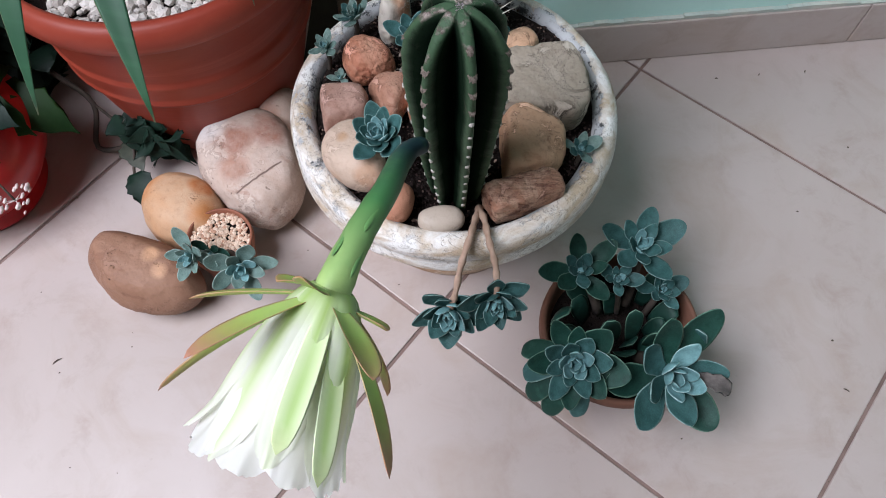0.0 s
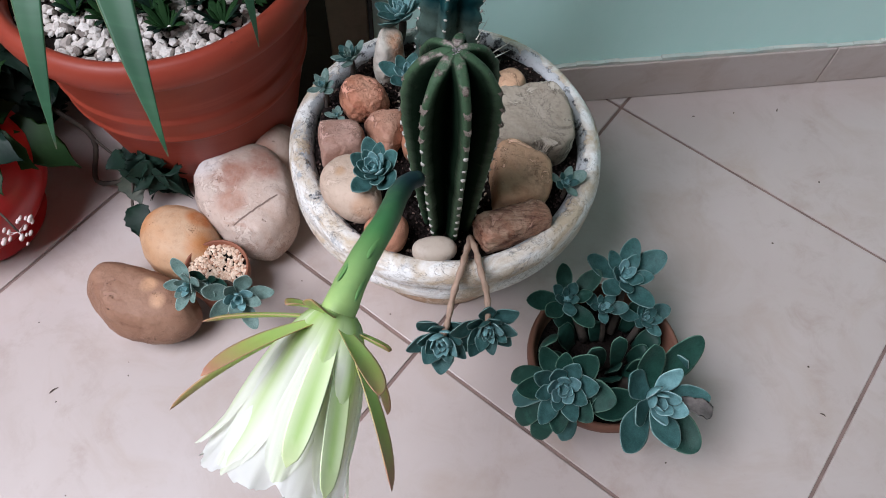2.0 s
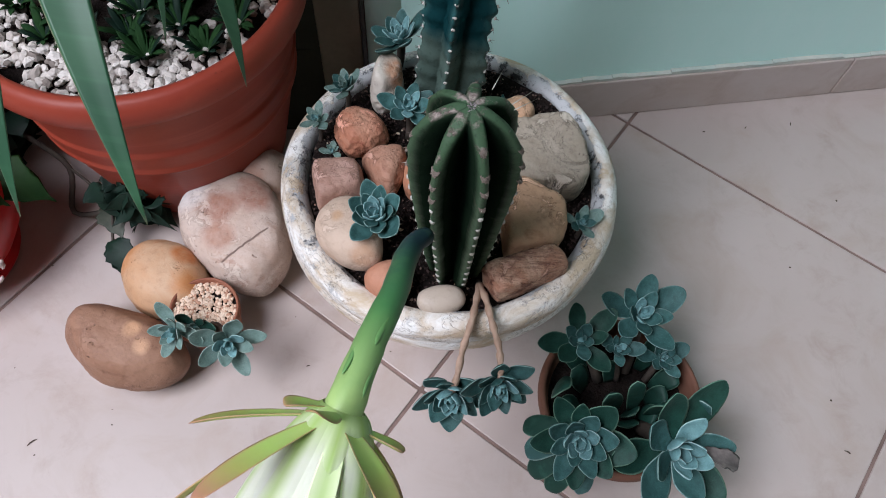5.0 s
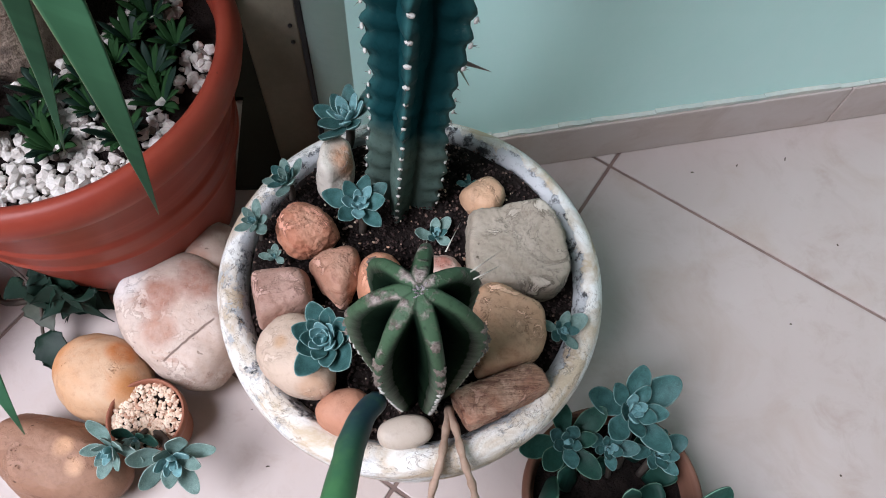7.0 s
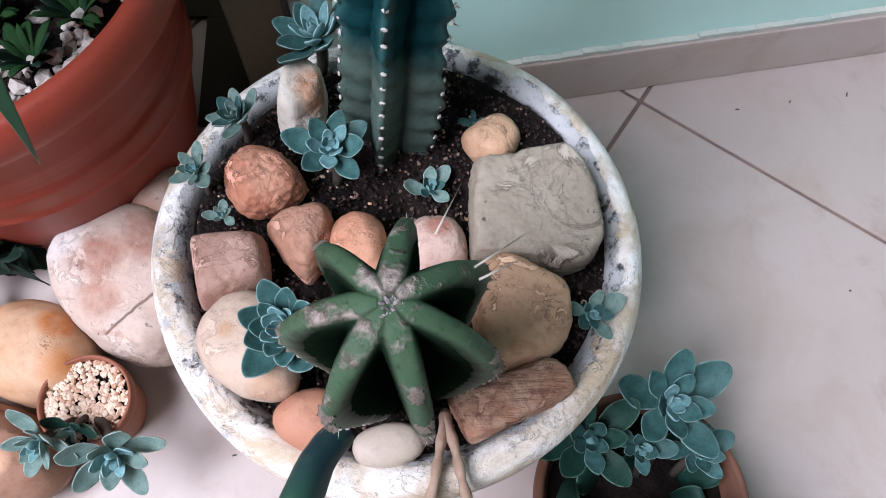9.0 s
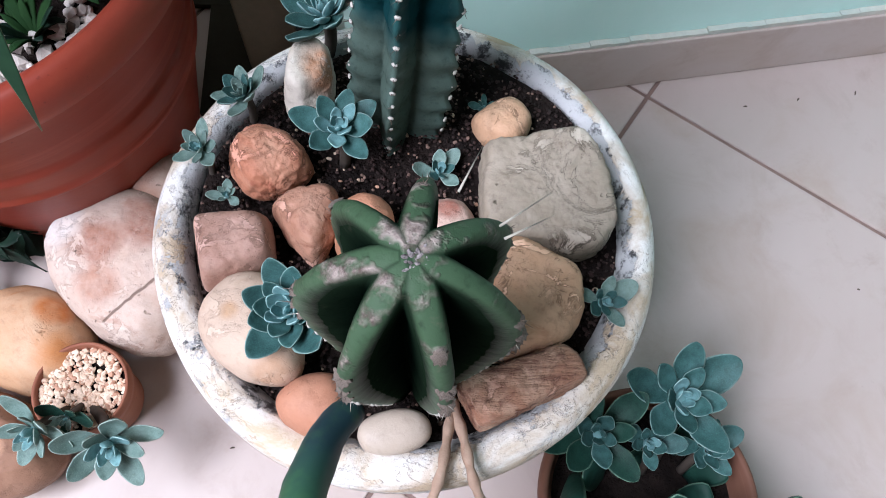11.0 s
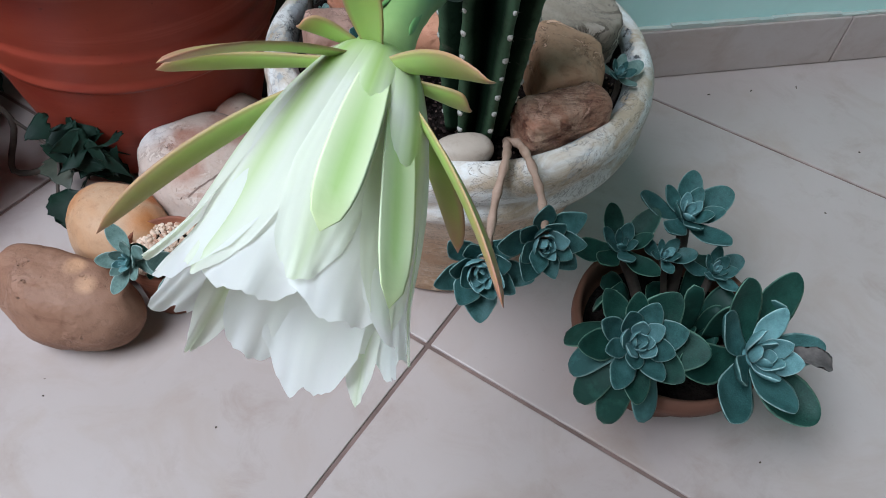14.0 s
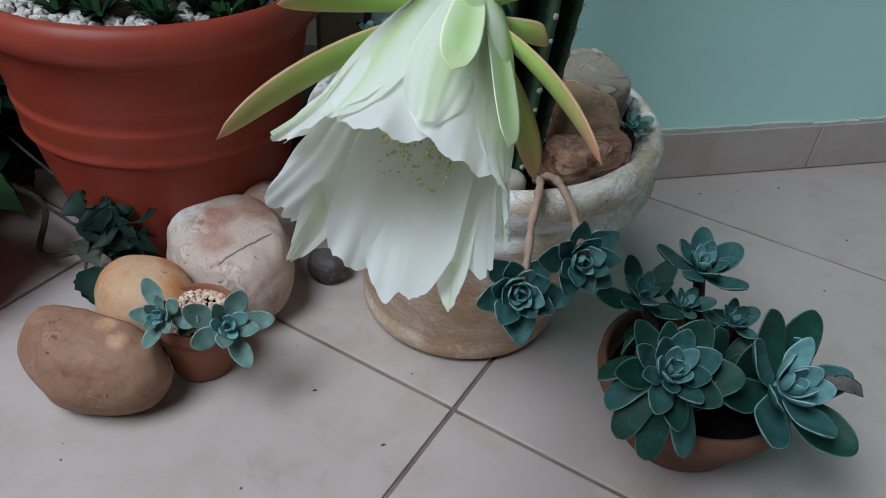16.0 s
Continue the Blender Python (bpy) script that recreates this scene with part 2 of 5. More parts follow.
def cactus_material(name, groove_shade, ridge, scar, base=None, crust=None):
    """Paler ridges with corky scars, the shade of the grooves painted into the flanks; an old grey-green foot if base
    is given, a crusty top from the height crust on.
    """
    k = Mat(name, 0.55, 0.0)
    k.link(k.step(k.attr("rim"), 0.80, 1.0, 0.0, 0.15), k.b.inputs["Specular IOR Level"])
    c = k.mix(k.step(k.noise(18, 4), 0.3, 0.7, 0.0, 0.5), groove_shade, tuple(x * 1.5 for x in groove_shade))
    c = k.mix(k.step(k.attr("rim"), 0.50, 0.84), c, tuple(0.82 * f + 0.18 * r for f, r in zip(groove_shade, ridge)))
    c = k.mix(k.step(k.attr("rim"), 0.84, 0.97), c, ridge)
    if base:
        old = k.step(k.mul(k.height(), k.mul(k.noise(26, 3), 0.05), 'ADD'), 0.145, 0.12)
        c = k.mix(k.mul(old, 0.6), c, base)
        c = k.mix(k.mul(old, k.step(k.noise(40, 6, 0.7, 0.8), 0.5, 0.62, 0.0, 0.5)), c, tuple(x * 0.5 for x in base))
    c = k.mix(k.mul(k.step(k.noise(70, 6, 0.65, 1.2), 0.60, 0.70, 0.0, 0.5), k.step(k.attr("rim"), 0.7, 0.9)), c, scar)
    if crust:
        m = k.mul(k.step(k.attr("rim"), 0.86, 0.98), k.step(k.mul(k.height(), k.mul(k.noise(45, 5, 0.7), 0.10), 'ADD'), crust + 0.052, crust + 0.062))
        m = k.mul(m, k.step(k.noise(75, 3), 0.50, 0.58))
        c = k.mix(m, c, k.mix(k.step(k.noise(160, 5, 0.7), 0.42, 0.6), (0.085, 0.062, 0.055), (0.30, 0.25, 0.225)))
        k.bump(m, 0.5, 0.002)
    c = k.mix(k.step(k.noise(300, 3), 0.55, 0.75, 0.0, 0.4), c, tuple(x * 0.5 for x in groove_shade))
    k.color(c).bump(k.noise(220, 4), 0.25, 0.0015).bump(k.noise(40, 4), 0.35, 0.004)
    return k.m


def petal_material(name, white, green, amount):
    """Thin petals that let light through; a lime midrib fading towards the tip."""
    k = Mat(name, 0.55, 0.2)
    mid = k.mul(k.step(k.attr("rim"), 0.02, 0.52, 1.0, 0.0), k.step(k.attr("along"), 0.15, 0.98, 1.0, 0.35))
    c = k.mix(k.mul(mid, amount), white, green)
    c = k.mix(k.step(k.attr("along"), 0.0, 0.26, 0.9, 0.0), c, green)
    k.color(c).bump(k.noise(120, 3), 0.05, 0.002)
    thin = k.t.nodes.new("ShaderNodeBsdfTranslucent")
    if isinstance(c, tuple):
        thin.inputs["Color"].default_value = (*c, 1)
    else:
        k.link(c, thin.inputs["Color"])
    both = k.t.nodes.new("ShaderNodeMixShader")
    both.inputs[0].default_value = 0.55
    k.link(k.b.outputs[0], both.inputs[1])
    k.link(thin.outputs[0], both.inputs[2])
    k.link(both.outputs[0], k.t.nodes["Material Output"].inputs["Surface"])
    return k.m


TILE = tile_material()
WALL = wall_material()
GROUT = mottled("dirty_grout", (0.27, 0.185, 0.160), (0.15, 0.105, 0.090), 18, 0.9, 0.3, 220)
PLASTER = mottled("pale_plaster", (0.60, 0.58, 0.52), (0.42, 0.50, 0.46), 18, 0.85, 0.4, 150, 0.002)
# for the unseen walls and ceiling, dark so that they bounce little light
UNSEEN_WALL = mottled("unseen_dark_wall", (0.055, 0.047, 0.04), (0.075, 0.064, 0.055), 5, 0.85, 0.3, 90, 0.002)
WHITE_POT = white_pot_material()
ORANGE = terracotta("orange_red_terracotta", (0.245, 0.033, 0.019), (0.310, 0.057, 0.031), 0.45)
TERRA_DIRTY = terracotta("dirty_terracotta", (0.135, 0.058, 0.038), (0.19, 0.092, 0.060), 0.7)
TERRA = terracotta("brown_terracotta", (0.25, 0.088, 0.052), (0.31, 0.135, 0.082), 0.65)
SOIL = mottled("dark_potting_soil", (0.009, 0.007, 0.0065), (0.022, 0.016, 0.014), 60, 0.95, 0.9, 320, 0.003, spec=0.06)
AREOLE = mottled("white_wool", (0.60, 0.58, 0.54), (0.38, 0.35, 0.31), 300, 0.9, 0.4, 900)
AREOLE_OLD = mottled("grey_wool", (0.27, 0.22, 0.185), (0.06, 0.045, 0.037), 420, 0.9, 0.5, 900)
CROWN = mottled("crown_wool_tufts", (0.30, 0.265, 0.27), (0.035, 0.03, 0.03), 600, 0.9, 0.4, 900)
SPINE = mottled("dark_spine", (0.05, 0.035, 0.03), (0.16, 0.12, 0.09), 80, 0.5, 0.1)
SPINE_PALE = mottled("pale_spine", (0.55, 0.52, 0.46), (0.40, 0.36, 0.30), 80, 0.5, 0.1)
ECH = succulent_material("blue_green_leaf", (0.020, 0.070, 0.064), (0.062, 0.155, 0.150), (0.29, 0.42, 0.39))
ECH_PALE = succulent_material("powdery_blue_leaf", (0.115, 0.255, 0.260), (0.21, 0.395, 0.405), (0.44, 0.59, 0.57))
ECH_OLD = succulent_material("old_green_leaf", (0.007, 0.036, 0.026), (0.020, 0.076, 0.056), (0.17, 0.30, 0.22))
ECH_GREY = succulent_material("grey_green_leaf", (0.095, 0.165, 0.140), (0.20, 0.30, 0.27), (0.44, 0.53, 0.48))
CACTUS = cactus_material("groove_shaded_skin", (0.0018, 0.0045, 0.0030), (0.043, 0.082, 0.044), (0.12, 0.105, 0.08), crust=0.240)
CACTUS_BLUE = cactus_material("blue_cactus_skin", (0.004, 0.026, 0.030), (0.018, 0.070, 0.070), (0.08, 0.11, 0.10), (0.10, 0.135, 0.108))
PETAL = petal_material("white_petal", (0.93, 0.935, 0.91), (0.80, 0.87, 0.58), 0.25)
PETAL_OUT = petal_material("greenish_petal", (0.91, 0.925, 0.83), (0.56, 0.72, 0.28), 0.9)
YELLOW = mottled("pollen", (0.70, 0.66, 0.34), (0.58, 0.52, 0.22), 300, 0.8, 0.2)


def tube_material():
    k = Mat("flower_tube_skin", 0.45, 0.4)
    z = k.attr("along")
    c = k.mix(k.step(z, 0.20, 0.52), (0.014, 0.038, 0.048), (0.060, 0.20, 0.06))
    c = k.mix(k.step(z, 0.48, 0.92), c, (0.42, 0.56, 0.20))
    c = k.mix(k.step(k.noise(60, 4), 0.5, 0.75, 0.0, 0.3), c, (0.10, 0.24, 0.07))
    k.color(c).bump(k.noise(60, 3), 0.15, 0.002)
    return k.m


def striped_material():
    k = Mat("striped_sepal_skin", 0.5, 0.25)
    z = k.attr("along")
    mid = k.mul(k.step(k.attr("rim"), 0.10, 0.95, 1.0, 0.0), k.step(z, 0.05, 0.6, 0.45, 1.0))
    c = k.mix(mid, (0.76, 0.84, 0.55), (0.46, 0.63, 0.25))
    c = k.mix(k.step(z, 0.80, 1.0, 0.0, 0.7), c, (0.42, 0.50, 0.20))
    k.color(c).bump(k.noise(90, 3), 0.1, 0.002)
    return k.m


def sepal_material(name, a, b, tip, margin, amount):
    k = Mat(name, 0.5, 0.3)
    z = k.attr("along")
    c = k.mix(k.step(z, 0.0, 0.6), a, b)
    c = k.mix(k.step(k.attr("rim"), 0.72, 0.98, 0.0, 0.8), c, margin)
    c = k.mix(k.mul(k.step(z, 0.38, 0.95, 0.0, amount), k.step(k.noise(24, 4), 0.3, 0.6, 0.5, 1.0)), c, tip)
    k.color(c).bump(k.noise(90, 3), 0.1, 0.002)
    k.b.inputs["Subsurface Weight"].default_value = 0.25
    k.b.inputs["Subsurface Radius"].default_value = (0.003, 0.004, 0.001)
    return k.m


TUBE = tube_material()
SCALE = mottled("tube_bract_skin", (0.10, 0.25, 0.08), (0.16, 0.32, 0.10), 60, 0.5, 0.15)
SEPAL = sepal_material("sepal_skin", (0.50, 0.65, 0.22), (0.33, 0.49, 0.10), (0.42, 0.20, 0.13), (0.42, 0.23, 0.14), 1.0)
SEPAL_GREEN = striped_material()


def yucca_material():
    k = Mat("yucca_leaf_skin", 0.42, 0.35)
    c = k.mix(k.step(k.noise(10, 3), 0.3, 0.7), (0.020, 0.070, 0.036), (0.035, 0.105, 0.050))
    c = k.mix(k.step(k.noise(160, 2, co=k.stretch(0.05, 1.0, 0.05)), 0.5, 0.7, 0.0, 0.35), c, (0.05, 0.14, 0.07))
    c = k.mix(k.step(k.attr("rim"), 0.93, 1.0, 0.0, 0.7), c, (0.26, 0.26, 0.15))
    k.color(c)
    return k.m


YUCCA = yucca_material()
BARK = mottled("yucca_bark", (0.33, 0.25, 0.19), (0.16, 0.115, 0.09), 40, 0.95, 0.9, 120, 0.004)
RED = mottled("red_glazed_plastic", (0.48, 0.018, 0.02), (0.40, 0.012, 0.016), 6, 0.28, 0.02, 200, spec=0.5)
FLOWER_WHITE = mottled("small_white_flower", (0.75, 0.66, 0.62), (0.62, 0.45, 0.44), 200, 0.7, 0.1)
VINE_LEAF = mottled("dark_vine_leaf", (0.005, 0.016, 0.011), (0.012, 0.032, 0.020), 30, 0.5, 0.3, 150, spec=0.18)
VINE_DRY = mottled("dry_vine_leaf", (0.030, 0.040, 0.028), (0.075, 0.080, 0.055), 40, 0.6, 0.3, 150)
WEED_LEAF = mottled("dark_weed_leaf", (0.008, 0.034, 0.010), (0.018, 0.056, 0.014), 40, 0.8, 0.3, 150, spec=0.15)
JAMB = mottled("brown_jamb_wood", (0.235, 0.205, 0.150), (0.170, 0.148, 0.105), 9, 0.7, 0.3, 120, 0.002)
RECESS_SHADE = mottled("recess_shade_sheet", (0.050, 0.044, 0.034), (0.036, 0.032, 0.025), 8, 0.9, 0.3, 90, 0.002, spec=0.1)
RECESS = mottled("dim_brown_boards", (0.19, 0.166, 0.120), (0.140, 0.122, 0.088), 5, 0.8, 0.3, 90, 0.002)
GREEN_LEAF = mottled("broad_green_leaf", (0.007, 0.026, 0.006), (0.014, 0.042, 0.010), 20, 0.5, 0.25, 120, spec=0.15)
STEM = mottled("brown_vine_stem", (0.045, 0.035, 0.028), (0.085, 0.065, 0.05), 60, 0.8, 0.4)
ROOT = mottled("tan_succulent_stem", (0.46, 0.32, 0.24), (0.30, 0.19, 0.13), 70, 0.7, 0.5, 240, 0.002)
DARK_POT = mottled("black_plastic", (0.012, 0.012, 0.013), (0.02, 0.02, 0.02), 10, 0.4, 0.1)
SPECK = mottled("dry_debris", (0.07, 0.05, 0.04), (0.13, 0.10, 0.07), 90, 0.9, 0.2)
DRY = mottled("withered_leaf", (0.075, 0.065, 0.06), (0.15, 0.13, 0.12), 120, 0.8, 0.5, 300)


def gravel_material(name, a, b, c3):
    k = Mat(name, 0.75, 0.15)
    geo = k.t.nodes.new("ShaderNodeNewGeometry").outputs["Random Per Island"]
    c = k.mix(k.step(geo, 0.2, 0.9), a, b)
    c = k.mix(k.step(geo, 0.86, 0.88), c, c3)
    c = k.mix(k.step(k.noise(180, 3), 0.55, 0.75, 0.0, 0.5), c, tuple(x * 0.55 for x in b))
    k.color(c).bump(k.noise(260, 4), 0.4, 0.002)
    return k.m


GRAVEL_WHITE = gravel_material("white_marble_gravel", (0.64, 0.60, 0.56), (0.48, 0.43, 0.39), (0.20, 0.17, 0.15))
GRAVEL_CREAM = gravel_material("cream_gravel", (0.76, 0.61, 0.48), (0.64, 0.45, 0.33), (0.48, 0.28, 0.19))


# ---------------------------------------------------------------- geometry tools
def part(name, bm, material, parent=None, label="", at=None, smooth=True):
    """Links a bmesh as one mesh object, as a rule under a thing or a part."""
    me = bm
    if isinstance(bm, bmesh.types.BMesh):
        me = bpy.data.meshes.new(name)
        bmesh.ops.recalc_face_normals(bm, faces=bm.faces)
        bm.to_mesh(me)
        bm.free()
        if smooth:
            me.polygons.foreach_set("use_smooth", [True] * len(me.polygons))
    if material is not None and not me.materials:
        me.materials.append(material)
    ob = new(name, me)
    if parent is not None:
        ob.parent = parent
    if at is not None:
        ob.matrix_local = at
    if label:
        tagged(ob, label)
    return ob


def thing(name, at, label, category, group="", kind=""):
    ob = new(name)
    ob.empty_display_size = 0.02
    ob.matrix_world = at if isinstance(at, Matrix) else Matrix.Translation(at)
    return tagged(ob, label, category, group, kind)


def box(bm, lo, hi, bevel=0.0):
    r = bmesh.ops.create_cube(bm, size=1)
    for v in r["verts"]:
        v.co = Vector([lo[i] + (v.co[i] + 0.5) * (hi[i] - lo[i]) for i in range(3)])
    if bevel:
        es = list({e for v in r["verts"] for e in v.link_edges})
        bmesh.ops.bevel(bm, geom=es, offset=bevel, segments=2, affect='EDGES', profile=0.5)
    return bm


def lathe(profile, steps=72, wobble=0.0, seed=0):
    """A turned body from (radius, height) pairs, slightly out of true."""
    bm = bmesh.new()
    rings = []
    for r, z in profile:
        ring = []
        for i in range(steps):
            a = 2 * math.pi * i / steps
            k = 1 + wobble * noise.noise(Vector((math.cos(a) * 1.5, math.sin(a) * 1.5, z * 12 + seed)))
            ring.append(bm.verts.new((r * k * math.cos(a), r * k * math.sin(a), z + wobble * 0.05 * noise.noise(Vector((math.cos(a) * 2, math.sin(a) * 2, seed + r * 9))))))
        rings.append(ring)
    for a, b in zip(rings, rings[1:]):
        for i in range(steps):
            bm.faces.new((a[i], a[(i + 1) % steps], b[(i + 1) % steps], b[i]))
    for ring in (rings[0], rings[-1]):
        if profile[rings.index(ring)][0] > 1e-5:
            bm.faces.new(ring)
    return bm


def sweep(points, radii, steps=10, cap=True):
    """A round tube along points; carries how far along it is."""
    bm = bmesh.new()
    lay = bm.verts.layers.float.new("along")
    P = [Vector(p) for p in points]
    rings, side = [], None
    for i, p in enumerate(P):
        d = (P[min(i + 1, len(P) - 1)] - P[max(i - 1, 0)]).normalized()
        if side is None:
            side = d.orthogonal().normalized()
        side = (side - d * side.dot(d)).normalized()
        up = d.cross(side)
        ring = []
        for j in range(steps):
            a = 2 * math.pi * j / steps
            v = bm.verts.new(p + radii[i] * (math.cos(a) * side + math.sin(a) * up))
            v[lay] = i / (len(P) - 1)
            ring.append(v)
        rings.append(ring)
    for a, b in zip(rings, rings[1:]):
        for j in range(steps):
            bm.faces.new((a[j], a[(j + 1) % steps], b[(j + 1) % steps], b[j]))
    if cap:
        bm.faces.new(rings[0])
        bm.faces.new(rings[-1])
    return bm


def bezier(a, b, c, n):
    a, b, c = Vector(a), Vector(b), Vector(c)
    return [a * (1 - t) ** 2 + b * 2 * t * (1 - t) + c * t * t for t in [i / n for i in range(n + 1)]]


def blade(line, normal, width, thick, shape, cup=0.0, ring=10, ragged=0.0, seed=0):
    """A leaf: a lens-shaped section swept along a line. shape(u) is its share of the width; cup bends the margins up."""
    bm = bmesh.new()
    rim, along = bm.verts.layers.float.new("rim"), bm.verts.layers.float.new("along")
    n, rings = len(line) - 1, []
    for i, p in enumerate(line):
        u = i / n
        d = (line[min(i + 1, n)] - line[max(i - 1, 0)]).normalized()
        N = Vector(normal(u) if callable(normal) else normal)
        N = (N - d * N.dot(d)).normalized()
        S = d.cross(N)
        w, row = width * 0.5 * max(shape(u), 0.02), []
        for j in range(ring):
            a = 2 * math.pi * j / ring
            y, z = math.cos(a), math.sin(a)
            k = 1 + (ragged * noise.noise(Vector((u * 9, y * 3, seed))) if abs(y) > 0.5 else 0)
            back = -ragged * 0.35 * width * abs(noise.noise(Vector((y * 4.5, seed, 1.0)))) if i == n else 0
            v = bm.verts.new(p + S * (w * y * k) + N * (thick * 0.5 * z * min(1, shape(u) * 1.6 + 0.1) + cup * w * y * y) + d * back)
            v[rim] = max(abs(y), max(0, u - 0.80) / 0.20)
            v[along] = u
            row.append(v)
        rings.append(row)
    for a, b in zip(rings, rings[1:]):
        for j in range(ring):
            bm.faces.new((a[j], a[(j + 1) % ring], b[(j + 1) % ring], b[j]))
    bm.faces.new(rings[0])
    bm.faces.new(rings[-1])
    return bm


def mesh_of(bm, name, material):
    me = bpy.data.meshes.new(name)
    bmesh.ops.recalc_face_normals(bm, faces=bm.faces)
    bm.to_mesh(me)
    bm.free()
    me.polygons.foreach_set("use_smooth", [True] * len(me.polygons))
    me.materials.append(material)
    return me


# ---------------------------------------------------------------- setting
WALL_ANGLE = 8.4          # the wall's turn about z
WALL_CORNER = (0.0, 0.7995)
wall_frame = pose(WALL_CORNER[0], WALL_CORNER[1], 0, 0, 0, WALL_ANGLE)

bm = box(bmesh.new(), (-0.050, 0, 0), (3.2, 0.46, 2.6))
edge = [e for e in bm.edges if all(v.co.x < 0 and v.co.y < 0.01 for v in e.verts)]
bmesh.ops.bevel(bm, geom=edge, offset=0.038, segments=9, affect='EDGES', profile=0.5)   # rounded end of the wall
wall = part("wall_north", bm, WALL, at=wall_frame, smooth=False)
wall.data.polygons.foreach_set("use_smooth", [p.area < 0.1 for p in wall.data.polygons])
tagged(wall, "aqua painted plaster wall with brushed texture", "wall", kind="structure")

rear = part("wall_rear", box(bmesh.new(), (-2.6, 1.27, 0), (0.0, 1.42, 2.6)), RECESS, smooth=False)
tagged(rear, "dim brown plaster wall in the recess", "wall", kind="structure")
# unseen walls and ceiling, added to close the room and shape its light
bm = bmesh.new()
box(bm, (-2.30, -2.4, 0), (-2.10, 1.55, 2.6))
side = part("wall_west", bm, UNSEEN_WALL, smooth=False)
tagged(side, "unseen dark side wall, added to limit bounced light", "wall", kind="structure")
bm = bmesh.new()
for lo, hi in (((-2.35, -2.55, 0), (0.75, -2.4, 2.6)), ((2.15, -2.55, 0), (3.3, -2.4, 2.6)), ((0.75, -2.55, 2.15), (2.15, -2.4, 2.6))):
    box(bm, lo, hi)
front = part("wall_south", bm, UNSEEN_WALL, smooth=False)
tagged(front, "unseen dark wall with a doorway added for the fill lamp", "wall", kind="structure")
# unseen too; aqua keeps the bounced light from turning red
east = part("wall_east", box(bmesh.new(), (2.9, -2.4, 0), (3.05, 1.2, 2.6)), WALL, smooth=False)
tagged(east, "unseen aqua end wall, added to close the room", "wall", kind="structure")
bm = bmesh.new()
for lo, hi in (((-2.35, -2.55, 2.61), (-2.10, 1.72, 2.75)), ((-0.60, -2.55, 2.61), (3.3, 1.72, 2.75)), ((-2.10, -2.55, 2.61), (-0.60, -1.55, 2.75)), ((-2.10, 0.75, 2.61), (-0.60, 1.72, 2.75))):
    box(bm, lo, hi)
ceil = part("ceiling", bm, UNSEEN_WALL, smooth=False)
tagged(ceil, "unseen dark ceiling with an opening added for the overhead lamp", "ceiling", kind="structure")

bm = box(bmesh.new(), (-0.108, 0.048, 0.0), (-0.056, 0.090, 2.1), 0.002)
jamb = part("door_jamb", bm, JAMB, at=wall_frame, smooth=False)
tagged(jamb, "dim brown wooden door jamb beside the wall's end", "door jamb", kind="structure")
part("rubber_seal", box(bmesh.new(), (-0.0558, 0.036, 0.0), (-0.0502, 0.075, 2.1), 0.001), DARK_POT, jamb, "black rubber seal", smooth=False)
for z in (0.215, 0.238):
    part("screw_hole", lathe([(0.0, 0.0), (0.0022, 0.0), (0.0022, 0.0012), (0.0, 0.0012)], 12), DARK_POT, jamb, at=pose(-0.064, 0.0470, z, 90, 0, 0))

base = new("baseboard", None)
base.matrix_world = wall_frame
tagged(base, "grey-beige ceramic skirting tiles along the aqua wall", "baseboard", kind="structure")
JOINT = 0.598             # one joint of the skirting, along the wall
for i in range(-2, 6):
    x0, x1 = max(JOINT + i * 0.45, -0.010), JOINT + (i + 1) * 0.45
    if x1 > 0.02:
        part("skirting_tile", box(bmesh.new(), (x0 + 0.001, -0.009, 0.001), (x1 - 0.001, -0.0005, 0.072), 0.0015), TILE, base, smooth=False)
bm = bmesh.new()
for i in range(160):
    x = i * 0.02
    h = 0.077 + 0.005 * noise.noise(Vector((x * 9, 3, 0))) + 0.003 * noise.noise(Vector((x * 40, 7, 0)))
    box(bm, (x, -0.0065, 0.0725), (x + 0.0199, -0.0004, h))
part("mortar_strip", bm, PLASTER, base, "ragged pale mortar strip above the skirting", smooth=False)

floor = part("floor", box(bmesh.new(), (-2.5, -3.1, -0.06), (3.6, 1.9, -0.0022)), GROUT, smooth=False)
tagged(floor, "cream ceramic floor tiles laid diagonally with dirty joints", "floor", kind="structure")

# dark sheet laid over the recess floor in place of its shade
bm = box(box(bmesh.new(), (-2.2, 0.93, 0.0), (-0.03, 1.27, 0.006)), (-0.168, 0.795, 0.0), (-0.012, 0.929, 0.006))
recess = part("floor_recess", bm, RECESS_SHADE, smooth=False)
tagged(recess, "dark sheet over the recess floor, standing in for its shade", "floor", kind="structure")

# ---------------------------------------------------------------- white pot and what is in it
POT = Vector((0.040, 0.566, 0))
RIM_Z = 0.252
pot = thing("bowl_planter", POT, "weathered white-painted round bowl planter with chipped rim", "planter")
profile = [(0.088, 0.0), (0.099, 0.001), (0.1045, 0.008), (0.1055, 0.022), (0.1035, 0.030), (0.105, 0.036), (0.111, 0.060),
           (0.121, 0.100), (0.130, 0.140), (0.1355, 0.172), (0.138, 0.186), (0.148, 0.190), (0.1560, 0.197), (0.1580, 0.205), (0.1545, 0.213),
           (0.1520, 0.217), (0.1545, 0.222), (0.1570, 0.231), (0.155, 0.241), (0.150, 0.249), (0.144, 0.252), (0.138, 0.251), (0.1335, 0.246),
           (0.131, 0.236), (0.128, 0.215), (0.10, 0.205), (0.0, 0.203)]
bm = lathe(profile, 128, 0.016, 3)
for v in bm.verts:                       # the bowl leans forward a little
    v.co.y += 0.14 * (RIM_Z - v.co.z)
